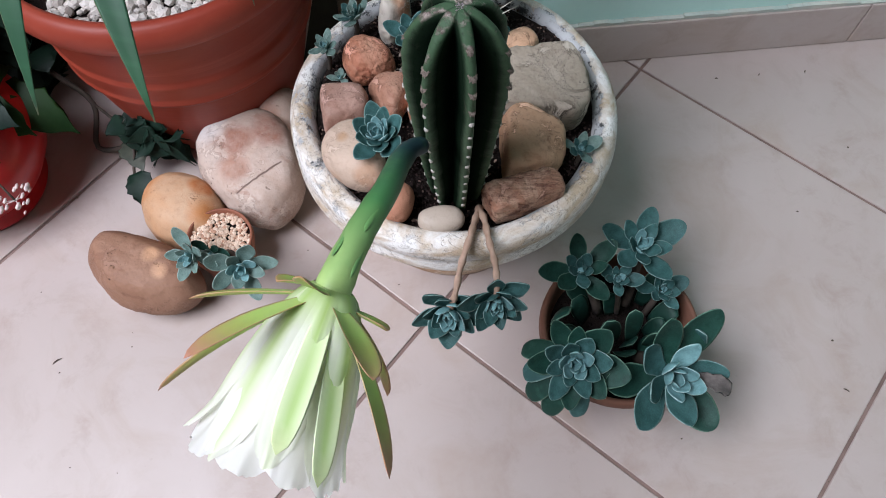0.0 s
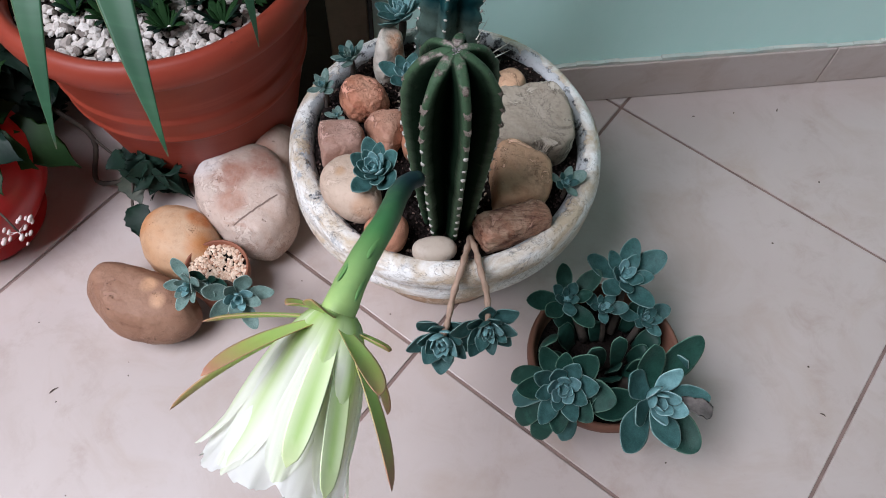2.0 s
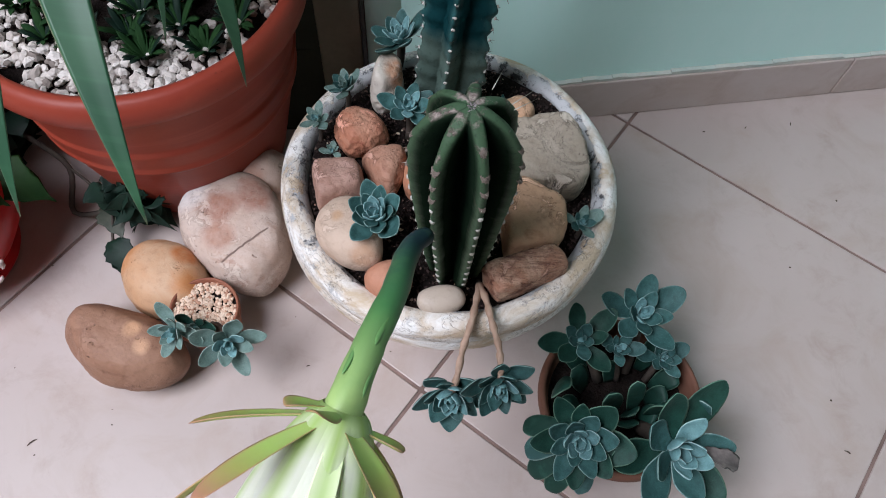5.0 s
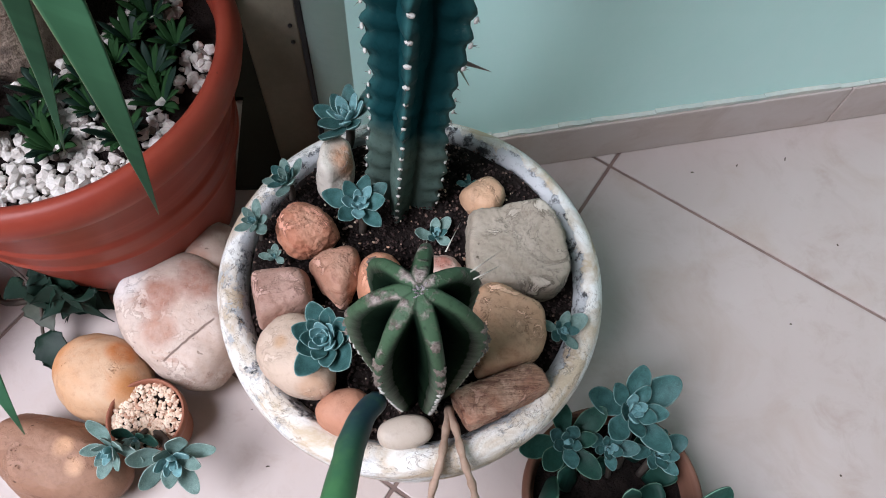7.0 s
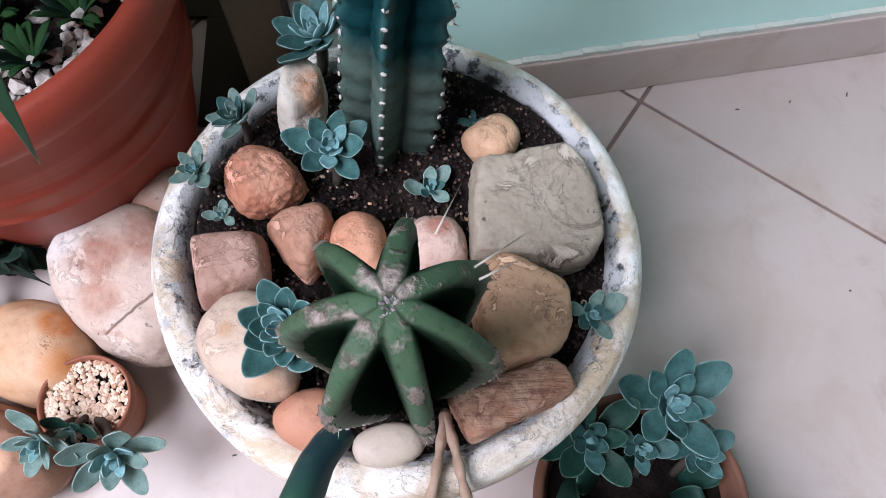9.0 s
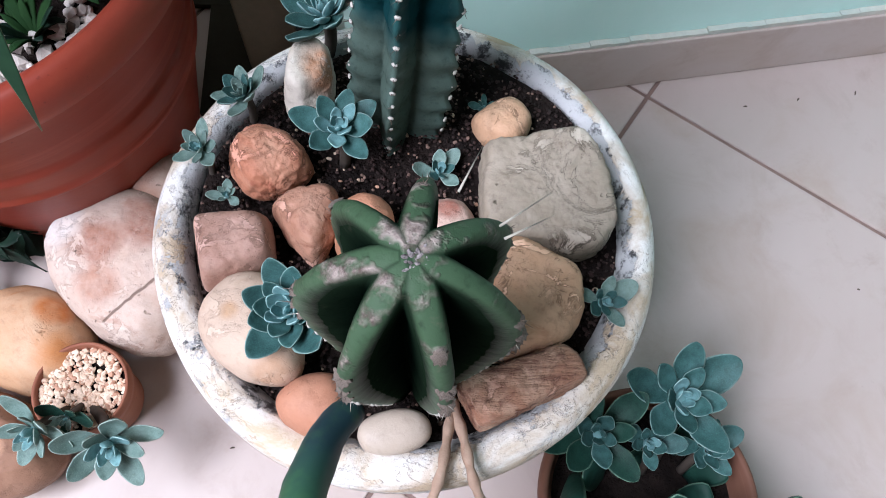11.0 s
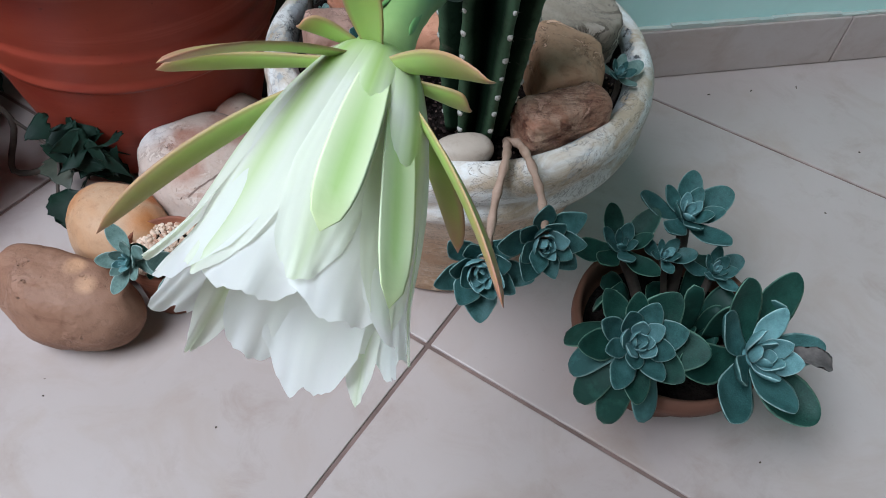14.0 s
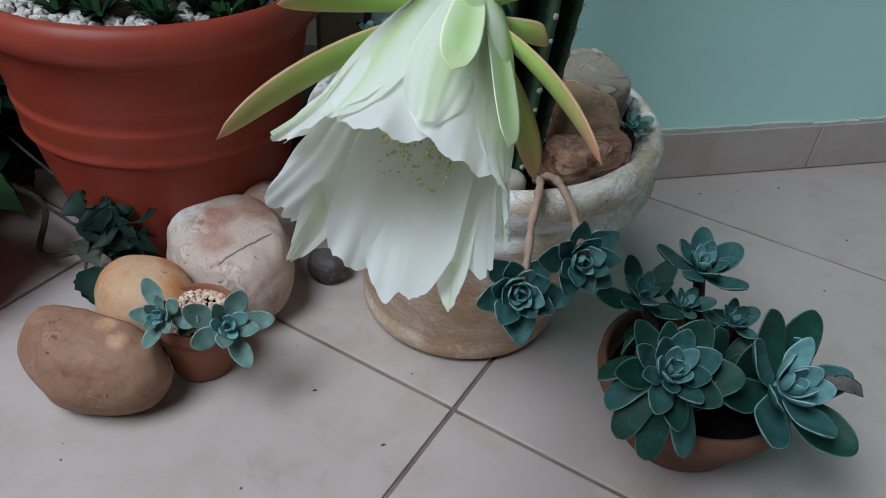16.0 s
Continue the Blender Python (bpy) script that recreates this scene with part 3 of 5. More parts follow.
part("bowl", bm, WHITE_POT, pot)
bm = bmesh.new()
N = 46
for i in range(N + 1):
    for j in range(48):
        a, r = 2 * math.pi * j / 48, 0.1305 * i / N
        x, y = r * math.cos(a), r * math.sin(a)
        z = 0.239 + 0.006 * noise.noise(Vector((x * 40, y * 40, 0))) + 0.004 * noise.noise(Vector((x * 150, y * 150, 2))) + 0.010 * (y / 0.13)
        bm.verts.new((x, y, z))
bm.verts.ensure_lookup_table()
for i in range(N):
    for j in range(48):
        q = [bm.verts[i * 48 + j], bm.verts[i * 48 + (j + 1) % 48], bm.verts[(i + 1) * 48 + (j + 1) % 48], bm.verts[(i + 1) * 48 + j]]
        try:
            bm.faces.new(q)
        except ValueError:
            pass
bmesh.ops.remove_doubles(bm, verts=bm.verts, dist=1e-5)
part("soil", bm, SOIL, pot, "dark loose potting soil")


def scatter(name, count, place, size, material, seed, label, category, flat=0.7, parent=None):
    """Many small lumps in one mesh."""
    rnd = random.Random(seed)
    verts, faces = [], []
    ico = bmesh.new()
    bmesh.ops.create_icosphere(ico, subdivisions=1, radius=1)
    base_v, base_f = [v.co.copy() for v in ico.verts], [[v.index for v in f.verts] for f in ico.faces]
    ico.free()
    for _ in range(count):
        p = place(rnd)
        s = size * rnd.uniform(0.55, 1.35)
        m = Euler((rnd.uniform(-0.5, 0.5), rnd.uniform(-0.5, 0.5), rnd.uniform(0, 6.28))).to_matrix()
        k = Vector((s * rnd.uniform(0.8, 1.3), s * rnd.uniform(0.65, 1.0), s * flat * rnd.uniform(0.7, 1.1)))
        n0, o = len(verts), Vector((rnd.random() * 50, 0, 0))
        for v in base_v:
            q = v * (1 + 0.35 * noise.noise(v * 1.3 + o))
            verts.append(Vector(p) + m @ Vector((q.x * k.x, q.y * k.y, q.z * k.z)))
        faces += [[n0 + i for i in f] for f in base_f]
    me = bpy.data.meshes.new(name)
    me.from_pydata(verts, [], faces)
    me.materials.append(material)
    ob = new(name, me)
    if parent:
        ob.parent = parent
        ob["kind"] = "stuff"
        ob["label"] = label
    else:
        tagged(ob, label, category, kind="stuff")
    return ob


def in_disc(c, r0, r1, z, slope=0.0):
    def place(rnd):
        a, r = rnd.uniform(0, 6.2832), math.sqrt(rnd.uniform(r0 * r0, r1 * r1))
        return (c[0] + r * math.cos(a), c[1] + r * math.sin(a), z + slope * r * math.sin(a))
    return place


CRUMB = gravel_material("soil_crumbs", (0.016, 0.011, 0.010), (0.055, 0.033, 0.030), (0.20, 0.13, 0.105))
scatter("loose_soil", 5200, in_disc((0, 0), 0.0, 0.129, 0.2425, 0.077), 0.0012, CRUMB, 5, "loose reddish-brown crumbs on the soil", "soil", parent=pot)
scatter("grit", 130, in_disc((0, 0), 0.0, 0.126, 0.2405, 0.077), 0.0014, GRAVEL_CREAM, 6, "pale grit grains in the soil", "grit", parent=pot)


def stone(name, label, at, height, sides, material, seed, crisp=6, rough=0.05, detail=0.015, lean=20, tilt=(0, 0), group="", terrace=0.03, ridges=0.0, belly=0.48):
    """A worn cobble: worn flat sides (the way each looks, its distance) that lean inwards above the belly, a top and a flat foot, all edges rounded off."""
    up = Vector((math.sin(radians(tilt[0])), math.sin(radians(tilt[1])), 1)).normalized()
    planes = [(up, height * (1 - belly)), (Vector((0, 0, -1)), height * belly)]
    for az, dist in sides:
        c, q = math.cos(radians(az)), math.sin(radians(az))
        cl, sl = math.cos(radians(lean)), math.sin(radians(lean))
        planes += [(Vector((c * cl, q * cl, sl)), dist * 1.05), (Vector((c * cl, q * cl, -sl)), dist * 1.05)]
    o = Vector((seed * 7.3, seed * 3.1, 0))
    bm = bmesh.new()
    bmesh.ops.create_icosphere(bm, subdivisions=6, radius=1)
    mean = sum(d for _, d in sides) / len(sides)

    def reach(d):
        return sum(max(0.0, n.dot(d) / h) ** crisp for n, h in planes) ** (-1 / crisp)
    wide = len(sides) / sum(reach(Vector((math.cos(radians(az)), math.sin(radians(az)), 0))) / dist for az, dist in sides)
    tall = height * (1 - belly) / reach(up)
    for v in bm.verts:
        d = v.co.normalized()
        k = reach(d)
        grow = rough * noise.noise(d * 1.3 + o) + rough * 0.6 * noise.noise(d * 3.1 + o)
        grow += detail * (noise.noise(d * 6 + o) + 0.5 * noise.noise(d * 14 + o) + 0.3 * noise.noise(d * 30 + o))
        grow -= detail * 2.0 * max(0.0, noise.noise(d * 3.3 + o * 1.7) - 0.2)
        lvl = 3.2 * (noise.noise(d * 2.2 + o * 1.3) + 0.45 * noise.noise(d * 5.5 + o) + 0.22 * noise.noise(d * 13 + o))
        f_ = lvl - math.floor(lvl)
        grow += terrace * 0.40 * (math.floor(lvl) + min(1, max(0, (f_ - 0.85) / 0.15)) - lvl * 0.75)
        if ridges:
            grow += ridges * max(0, noise.noise(Vector((d.x * 2, d.y * 2, d.z * 11)) + o)) - ridges * 0.8 * max(0, noise.noise(d * 8 + o * 2) - 0.15)
        v.co = d * (k + min(mean, k) * grow)
        v.co.x, v.co.y, v.co.z = v.co.x * wide, v.co.y * wide, v.co.z * tall
    low = min(v.co.z for v in bm.verts)
    for v in bm.verts:
        v.co.z -= low
    ob = part(name, bm, material, at=pose(*at))
    return tagged(ob, label, "stone", group)


S_ORANGE = stone_material("orange_stone", (0.57, 0.235, 0.14), (0.63, 0.35, 0.235), (0.36, 0.10, 0.06), 18, flakes=0.8)
S_BROWN = stone_material("brown_stone", (0.47, 0.235, 0.155), (0.55, 0.32, 0.225), (0.30, 0.125, 0.08), 22, flakes=0.9)
S_SALMON = stone_material("salmon_stone", (0.62, 0.28, 0.165), (0.66, 0.35, 0.225), (0.44, 0.165, 0.095), 16, flakes=0.6)
S_PINK = stone_material("pink_brown_stone", (0.45, 0.255, 0.195), (0.50, 0.315, 0.25), (0.33, 0.165, 0.12), 20, flakes=0.6)
S_RUSTMARK = stone_material("pink_stone_with_rust", (0.62, 0.42, 0.345), (0.66, 0.48, 0.40), (0.50, 0.30, 0.23), 18, flakes=0.4, spots=(((0.002, 0.008, 0.038), 0.010, (0.33, 0.11, 0.075)),))
S_CREAM = stone_material("cream_stone", (0.66, 0.505, 0.395), (0.64, 0.46, 0.35), (0.55, 0.36, 0.25), 12, speck=0.35, flakes=0.2, spots=(((-0.010, 0.004, 0.042), 0.007, (0.55, 0.33, 0.18)), ((0.012, -0.026, 0.036), 0.014, (0.55, 0.34, 0.22))))
S_TWOTONE = stone_material("white_and_tan_stone", (0.80, 0.74, 0.65), (0.76, 0.66, 0.54), (0.56, 0.36, 0.235), 9, flakes=0.3, spots=(((0.013, 0.000, 0.048), 0.021, (0.60, 0.31, 0.18)),))
S_TERRA = stone_material("brick_red_pebble", (0.52, 0.235, 0.145), (0.57, 0.29, 0.19), (0.45, 0.19, 0.115), 10, speck=0.35, flakes=0.1)
S_WHITE = stone_material("white_pebble", (0.54, 0.455, 0.375), (0.50, 0.41, 0.33), (0.43, 0.33, 0.25), 9, 0.5, speck=0.35, flakes=0.1)
S_STRIPE = stone_material("banded_brown_stone", (0.41, 0.205, 0.13), (0.62, 0.42, 0.30), (0.13, 0.045, 0.028), 24, 0.6, 0.9, flakes=0.5)
S_TAN = stone_material("tan_stone", (0.60, 0.355, 0.215), (0.65, 0.42, 0.275), (0.45, 0.23, 0.13), 14, flakes=0.8)
S_GREY = stone_material("grey_slate_stone", (0.34, 0.285, 0.22), (0.42, 0.36, 0.29), (0.21, 0.165, 0.125), 16, 0.65, speck=0.5, flakes=1.0, size=24)
S_BIGPINK = stone_material("pale_pink_boulder", (0.68, 0.55, 0.47), (0.63, 0.46, 0.37), (0.50, 0.31, 0.235), 9, speck=0.35, flakes=0.25,
                           spots=(((-0.012, 0.010, 0.094), 0.026, (0.42, 0.215, 0.155)), ((0.026, 0.024, 0.092), 0.030, (0.40, 0.20, 0.145)), ((-0.008, -0.024, 0.088), 0.022, (0.48, 0.27, 0.195)), ((-0.052, 0.040, 0.078), 0.036, (0.82, 0.79, 0.77))),
                           crack=((0.022, -0.036, 0.090), (-0.66, 0.75, 0.0), 0.034))
S_ROUND = stone_material("ochre_boulder", (0.66, 0.385, 0.215), (0.70, 0.49, 0.33), (0.58, 0.24, 0.09), 8, speck=0.35, flakes=0.1,
                         spots=(((0.027, 0.020, 0.070), 0.020, (0.58, 0.20, 0.06)), ((0.030, -0.014, 0.062), 0.022, (0.60, 0.25, 0.09)), ((-0.034, 0.014, 0.062), 0.024, (0.60, 0.28, 0.12))))
S_MUD = stone_material("brown_boulder", (0.35, 0.185, 0.118), (0.42, 0.24, 0.16), (0.24, 0.115, 0.07), 10, speck=0.35, flakes=0.12,
                       spots=(((0.014, 0.008, 0.078), 0.012, (0.66, 0.38, 0.22)), ((0.026, -0.010, 0.074), 0.011, (0.68, 0.40, 0.24)), ((-0.030, 0.028, 0.070), 0.009, (0.62, 0.34, 0.19)), ((0.04, 0.0, 0.05), 0.02, (0.56, 0.30, 0.17))))
S_DARK = stone_material("dark_pebble", (0.10, 0.085, 0.08), (0.14, 0.12, 0.11), (0.07, 0.06, 0.055), 14)

G = "stones on the planter soil"
Z0 = 0.236
stone("stone", "orange-red pitted stone on the planter soil", (-0.044, 0.602, Z0 + 0.002), 0.044, ((135, 0.023), (76, 0.022), (34, 0.022), (-35, 0.025), (-75, 0.020), (-133, 0.023), (-168, 0.023)), S_ORANGE, 1, 7, 0.07, 0.030, group=G, terrace=0.07)
stone("stone", "brown wedge stone among the planter stones", (-0.019, 0.567, Z0), 0.040, ((126, 0.020), (90, 0.020), (11, 0.020), (-25, 0.018), (-136, 0.018), (-161, 0.019)), S_BROWN, 2, 7, 0.08, 0.02, group=G, terrace=0.05)
stone("stone", "smooth salmon stone in the planter", (0.014, 0.559, Z0), 0.042, ((150, 0.020), (100, 0.023), (48, 0.022), (0, 0.018), (-97, 0.022), (-173, 0.018)), S_SALMON, 3, 5, 0.05, 0.012, group=G)
stone("stone", "pinkish round stone with a rusty mark", (0.061, 0.559, Z0), 0.040, ((152, 0.020), (97, 0.019), (62, 0.020), (0, 0.019), (-78, 0.019), (-171, 0.018)), S_RUSTMARK, 4, 5, 0.05, 0.015, group=G)
stone("stone", "pink-brown squarish stone beside the rim", (-0.061, 0.549, Z0), 0.042, ((96, 0.019), (48, 0.025), (6, 0.023), (-68, 0.020), (-168, 0.021)), S_PINK, 5, 10, 0.04, 0.012, lean=14, tilt=(0, -5), group=G)
stone("stone", "large smooth cream stone under a rosette", (-0.047, 0.501, Z0 - 0.004), 0.046, ((149, 0.031), (101, 0.034), (49, 0.026), (6, 0.025), (-67, 0.038), (-111, 0.028), (-150, 0.027)), S_CREAM, 6, 4.5, 0.03, 0.006, group=G, terrace=0.0)
stone("stone", "smooth brick-red pebble by the rim", (-0.013, 0.459, Z0 - 0.006), 0.038, ((135, 0.018), (95, 0.017), (40, 0.020), (-23, 0.019), (-99, 0.018), (-147, 0.019)), S_TERRA, 7, 4, 0.03, 0.006, group=G, terrace=0.0)
stone("stone", "smooth oval white pebble by the rim", (0.031, 0.443, Z0 + 0.001), 0.020, ((98, 0.0105), (50, 0.016), (8, 0.023), (-40, 0.016), (-82, 0.0105), (-130, 0.016), (188, 0.023), (142, 0.016)), S_WHITE, 8, 4, 0.02, 0.003, group=G, terrace=0.0)
stone("stone", "banded brown block-shaped stone by the rim", (0.102, 0.464, Z0), 0.034, ((108, 0.0150), (18, 0.034), (-66, 0.0110), (-151, 0.030), (60, 0.030)), S_STRIPE, 9, 12, 0.06, 0.018, lean=8, tilt=(4, -16), group=G, ridges=0.10, terrace=0.06)
stone("stone", "large tan stone with chipped face", (0.108, 0.514, Z0), 0.046, ((126, 0.036), (62, 0.030), (0, 0.032), (-41, 0.032), (-78, 0.031), (-176, 0.027)), S_TAN, 10, 9, 0.05, 0.014, lean=16, tilt=(6, -8), group=G, terrace=0.05)
stone("stone", "large grey flaking slab-like stone", (0.123, 0.579, Z0), 0.044, ((99, 0.037), (35, 0.042), (6, 0.039), (-43, 0.046), (-96, 0.035), (177, 0.040)), S_GREY, 11, 14, 0.03, 0.014, lean=12, tilt=(0, -6), group=G, ridges=0.02, terrace=0.08)
stone("stone", "thin grey stone behind the slab-like one", (0.146, 0.602, Z0), 0.030, ((80, 0.020), (20, 0.018), (-45, 0.022), (-120, 0.020), (160, 0.022)), S_GREY, 14, 9, 0.08, 0.02, group=G)
stone("stone", "small tan pebble on dark soil", (0.101, 0.633, Z0 + 0.003), 0.028, ((120, 0.015), (39, 0.018), (-34, 0.016), (-106, 0.016), (-159, 0.018)), S_TAN, 12, 6, 0.05, 0.012, group=G)
stone("stone", "upright white and tan stone at the back", (-0.022, 0.655, Z0), 0.053, ((177, 0.014), (130, 0.019), (62, 0.024), (0, 0.016), (-50, 0.016), (-120, 0.020)), S_TWOTONE, 13, 10, 0.08, 0.02, lean=10, tilt=(22, 0), group=G, terrace=0.06)


# ---------------------------------------------------------------- rosettes
def echeveria_leaf(seed, slim=0.52, tip=0.10, thick=0.13, material=ECH):
    line = [Vector((u, 0, 0.02 * math.sin(seed) + 0.20 * u * u - 0.07 * math.sin(u * 3.14))) for u in (0, 0.12, 0.26, 0.4, 0.53, 0.65, 0.75, 0.83, 0.895, 0.94, 0.972, 0.992, 1.0)]

    def shape(u):
        return outline(line[round(u * 12)].x)

    def outline(u):
        if u < 0.62:
            return 0.42 + 0.58 * math.sin(u / 0.62 * math.pi / 2) ** 1.4
        v = (u - 0.62) / 0.38
        return max(0.0, math.sqrt(max(0, 1 - v ** 3.4))) * (1 - tip) * (1 - 0.12 * v) + tip * (1 - v)
    bm = blade(line, (0, 0, 1), slim, thick, shape, cup=0.34, ring=12)
    return mesh_of(bm, "leaf", material)


LEAVES = {}
for key, mat in (("mid", ECH), ("pale", ECH_PALE), ("old", ECH_OLD), ("grey", ECH_GREY)):
    LEAVES[key] = [echeveria_leaf(s, w, 0.34, t, mat) for s, w, t in ((1, 0.60, 0.10), (2, 0.67, 0.09), (3, 0.56, 0.105))]
    LEAVES[key + "_point"] = [echeveria_leaf(s, w, 0.55, t, mat) for s, w, t in ((6, 0.66, 0.085), (7, 0.72, 0.08))]
    LEAVES[key + "_spoon"] = [echeveria_leaf(s, w, 0.20, t, mat) for s, w, t in ((4, 0.54, 0.065), (5, 0.60, 0.065))]


def rosette(parent, at, facing, r, count, seed, spoon=0, tones=("old", "mid", "pale"), flat=8, steep=72, spin=0.0, stalk=None, point=False):
    """A rosette of fleshy leaves under parent; at is local to it. The outer leaves may be long and spoon-shaped."""
    rnd = random.Random(seed)
    m = Vector(facing).to_track_quat('Z', 'Y').to_matrix().to_4x4()
    at = Vector(at) - Vector(facing).normalized() * r * 0.30     # at is where the heart shows
    m = Matrix.Translation(at) @ m
    core = bmesh.new()
    bmesh.ops.create_icosphere(core, subdivisions=2, radius=r * 0.13)
    for v in core.verts:
        v.co.z *= 1.5
    heart = part("rosette", core, ECH_PALE, parent, at=m)
    for i in range(count):
        f = i / (count - 1)
        az = spin + i * 137.508 + rnd.uniform(-9, 9)
        lift = flat + (steep - flat) * f ** 1.15 + rnd.uniform(-6, 6)
        size = r * (1.0 - 0.68 * f ** 0.9) * rnd.uniform(0.90, 1.07)
        kind = tones[min(len(tones) - 1, int((f + rnd.uniform(-0.10, 0.10)) * len(tones)) if f > 0 else 0)]
        if point:
            kind += "_point"
        elif i < spoon:
            kind, size = kind + "_spoon", size * 1.12
        me = rnd.choice(LEAVES[kind])
        base_r = r * (0.10 - 0.06 * f)
        lm = pose(0, 0, r * (0.16 * f - 0.03), 0, 0, az) @ pose(base_r, 0, 0, rnd.uniform(-10, 10), -lift, 0) @ Matrix.Diagonal((size, size * rnd.uniform(0.86, 1.08), size, 1))
        part("leaf", me, None, heart, at=lm)
    if stalk:
        part("stalk", sweep(bezier(stalk, (Vector(stalk) + Vector(at)) / 2 + Vector((0.004, 0.003, 0)), Vector(at) - Vector(facing).normalized() * r * 0.05, 6), [r * 0.13] * 7, 8), STEM, parent)
    return heart


def small_echeveria(at, facing, r, count, seed, label, tones=("old", "mid", "pale"), foot=0.03, spoon=0, flat=8, steep=72):
    ob = thing("succulent", (at[0], at[1], at[2] - foot), label, "succulent", "rosette succulents in the planter")
    rosette(ob, (0, 0, foot), facing, r, count, seed, spoon, tones, flat, steep, stalk=(0, 0, 0))
    return ob


small_echeveria((-0.026, 0.502, 0.290), (-0.16, -0.20, 1), 0.033, 23, 21, "blue-green rosette succulent over the cream stone", foot=0.045, spoon=0, tones=("mid", "mid", "pale", "pale"), flat=22)
small_echeveria((0.000, 0.610, 0.294), (0.10, -0.20, 1), 0.027, 17, 22, "turquoise rosette succulent beside the tall cactus", ("mid", "pale", "pale"), 0.05, 0, 4)
small_echeveria((-0.083, 0.604, 0.280), (-0.25, -0.15, 1), 0.017, 15, 23, "small grey-green rosette at the chipped rim", ("grey", "grey", "pale"), 0.04)
small_echeveria((-0.060, 0.640, 0.284), (-0.35, 0.05, 1), 0.020, 18, 24, "grey-green rosette succulent by the rim", ("grey", "mid", "grey"), 0.045, 2, 12)
small_echeveria((-0.012, 0.692, 0.296), (-0.25, 0.10, 1), 0.031, 20, 25, "pale blue rosette on a short stem at the back", ("mid", "pale", "pale"), 0.05, 2, 14, 78)
small_echeveria((0.060, 0.600, 0.256), (0.15, -0.15, 1), 0.017, 12, 26, "small rosette sprouting from bare soil", ("grey", "mid", "pale"), 0.02, 2)
small_echeveria((-0.068, 0.582, 0.262), (0, 0, 1), 0.011, 11, 27, "tiny grey rosette beside the orange stone", ("grey", "grey", "pale"), 0.018)
small_echeveria((0.090, 0.648, 0.254), (0, 0, 1), 0.010, 10, 28, "tiny dark rosette at the back of the soil", ("mid", "mid"), 0.015)
small_echeveria((0.153, 0.512, 0.262), (0.15, -0.30, 1), 0.018, 14, 29, "small rosette leaning on the planter rim", ("grey", "mid", "pale"), 0.028, 3)

# trailing succulent that hangs over the rim on two bare stems
trail = thing("trailing_succulent", (0.062, 0.455, 0.236), "trailing rosette succulent hanging over the rim on bare stems", "succulent")
O = Vector((0.062, 0.455, 0.236))


def local(*pts):
    return [Vector(p) - O for p in pts]


def smooth_line(pts, n=6):
    """A line through the points, rounded."""
    out = []
    for i in range(len(pts) - 1):
        p0, p1, p2, p3 = pts[max(i - 1, 0)], pts[i], pts[i + 1], pts[min(i + 2, len(pts) - 1)]
        for s in range(n):
            t = s / n
            out.append(0.5 * (2 * p1 + (p2 - p0) * t + (2 * p0 - 5 * p1 + 4 * p2 - p3) * t * t + (3 * p1 - p0 - 3 * p2 + p3) * t ** 3))
    return out + [pts[-1]]


for pts in (local((0.064, 0.462, 0.238), (0.060, 0.440, 0.252), (0.055, 0.418, 0.259), (0.049, 0.402, 0.240), (0.045, 0.384, 0.218), (0.041, 0.376, 0.206)),
            local((0.064, 0.462, 0.238), (0.068, 0.440, 0.255), (0.072, 0.418, 0.259), (0.078, 0.402, 0.248), (0.080, 0.388, 0.238), (0.080, 0.376, 0.232))):
    line = smooth_line(pts, 5)
    rad = [0.0029 + 0.0006 * math.sin(i * 1.9) for i in range(len(line))]
    part("stem", sweep(line, rad, 9), ROOT, trail, "knobbly tan stem")
rosette(trail, Vector((0.040, 0.370, 0.203)) - O, (-0.05, -0.82, 0.42), 0.036, 26, 31, 0, ("mid", "mid", "pale", "pale"), 10, 78, point=True)
rosette(trail, Vector((0.080, 0.371, 0.230)) - O, (0.12, -0.82, 0.45), 0.033, 24, 32, 0, ("mid", "mid", "pale", "pale"), 10, 78, 40, point=True)


# ---------------------------------------------------------------- cacti
def ribbed(heights, radius, ribs, first, fin, bend=lambda z: (0, 0), notch=0.0, pitch=0.02, floor_r=0.3, per=18, sharp=0.0):
    """A columnar cactus body with thick ribs."""
    bm = bmesh.new()
    rim = bm.verts.layers.float.new("rim")
    steps, rings = ribs * per, []
    for z in heights:
        R, (bx, by) = radius(z), bend(z)
        row = []
        for j in range(steps):
            a = 2 * math.pi * j / steps
            da = abs((a - radians(first) + math.pi / ribs) % (2 * math.pi / ribs) - math.pi / ribs)
            out = R * (1 + notch * math.cos(2 * math.pi * z / pitch))
            rib = round((a - radians(first)) / (2 * math.pi / ribs)) % ribs
            f = min(fin * (1 + 0.30 * noise.noise(Vector((rib * 3.7, z * 45, 1.5)))), R * 0.55)
            r = (out ** -3.2 + (f / max(math.sin(da), 1e-4)) ** -3.2) ** (-1 / 3.2)
            r = max(r, R * floor_r)
            if sharp:
                r = out * (1 - sharp * (da / (math.pi / ribs)) ** 0.85)
            v = bm.verts.new((bx + r * math.cos(a), by + r * math.sin(a), z))
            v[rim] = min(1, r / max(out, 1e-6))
            row.append(v)
        rings.append(row)
    for a, b in zip(rings, rings[1:]):
        for j in range(steps):
            bm.faces.new((a[j], a[(j + 1) % steps], b[(j + 1) % steps], b[j]))
    bm.faces.new(rings[0])
    bm.faces.new(rings[-1])
    return bm


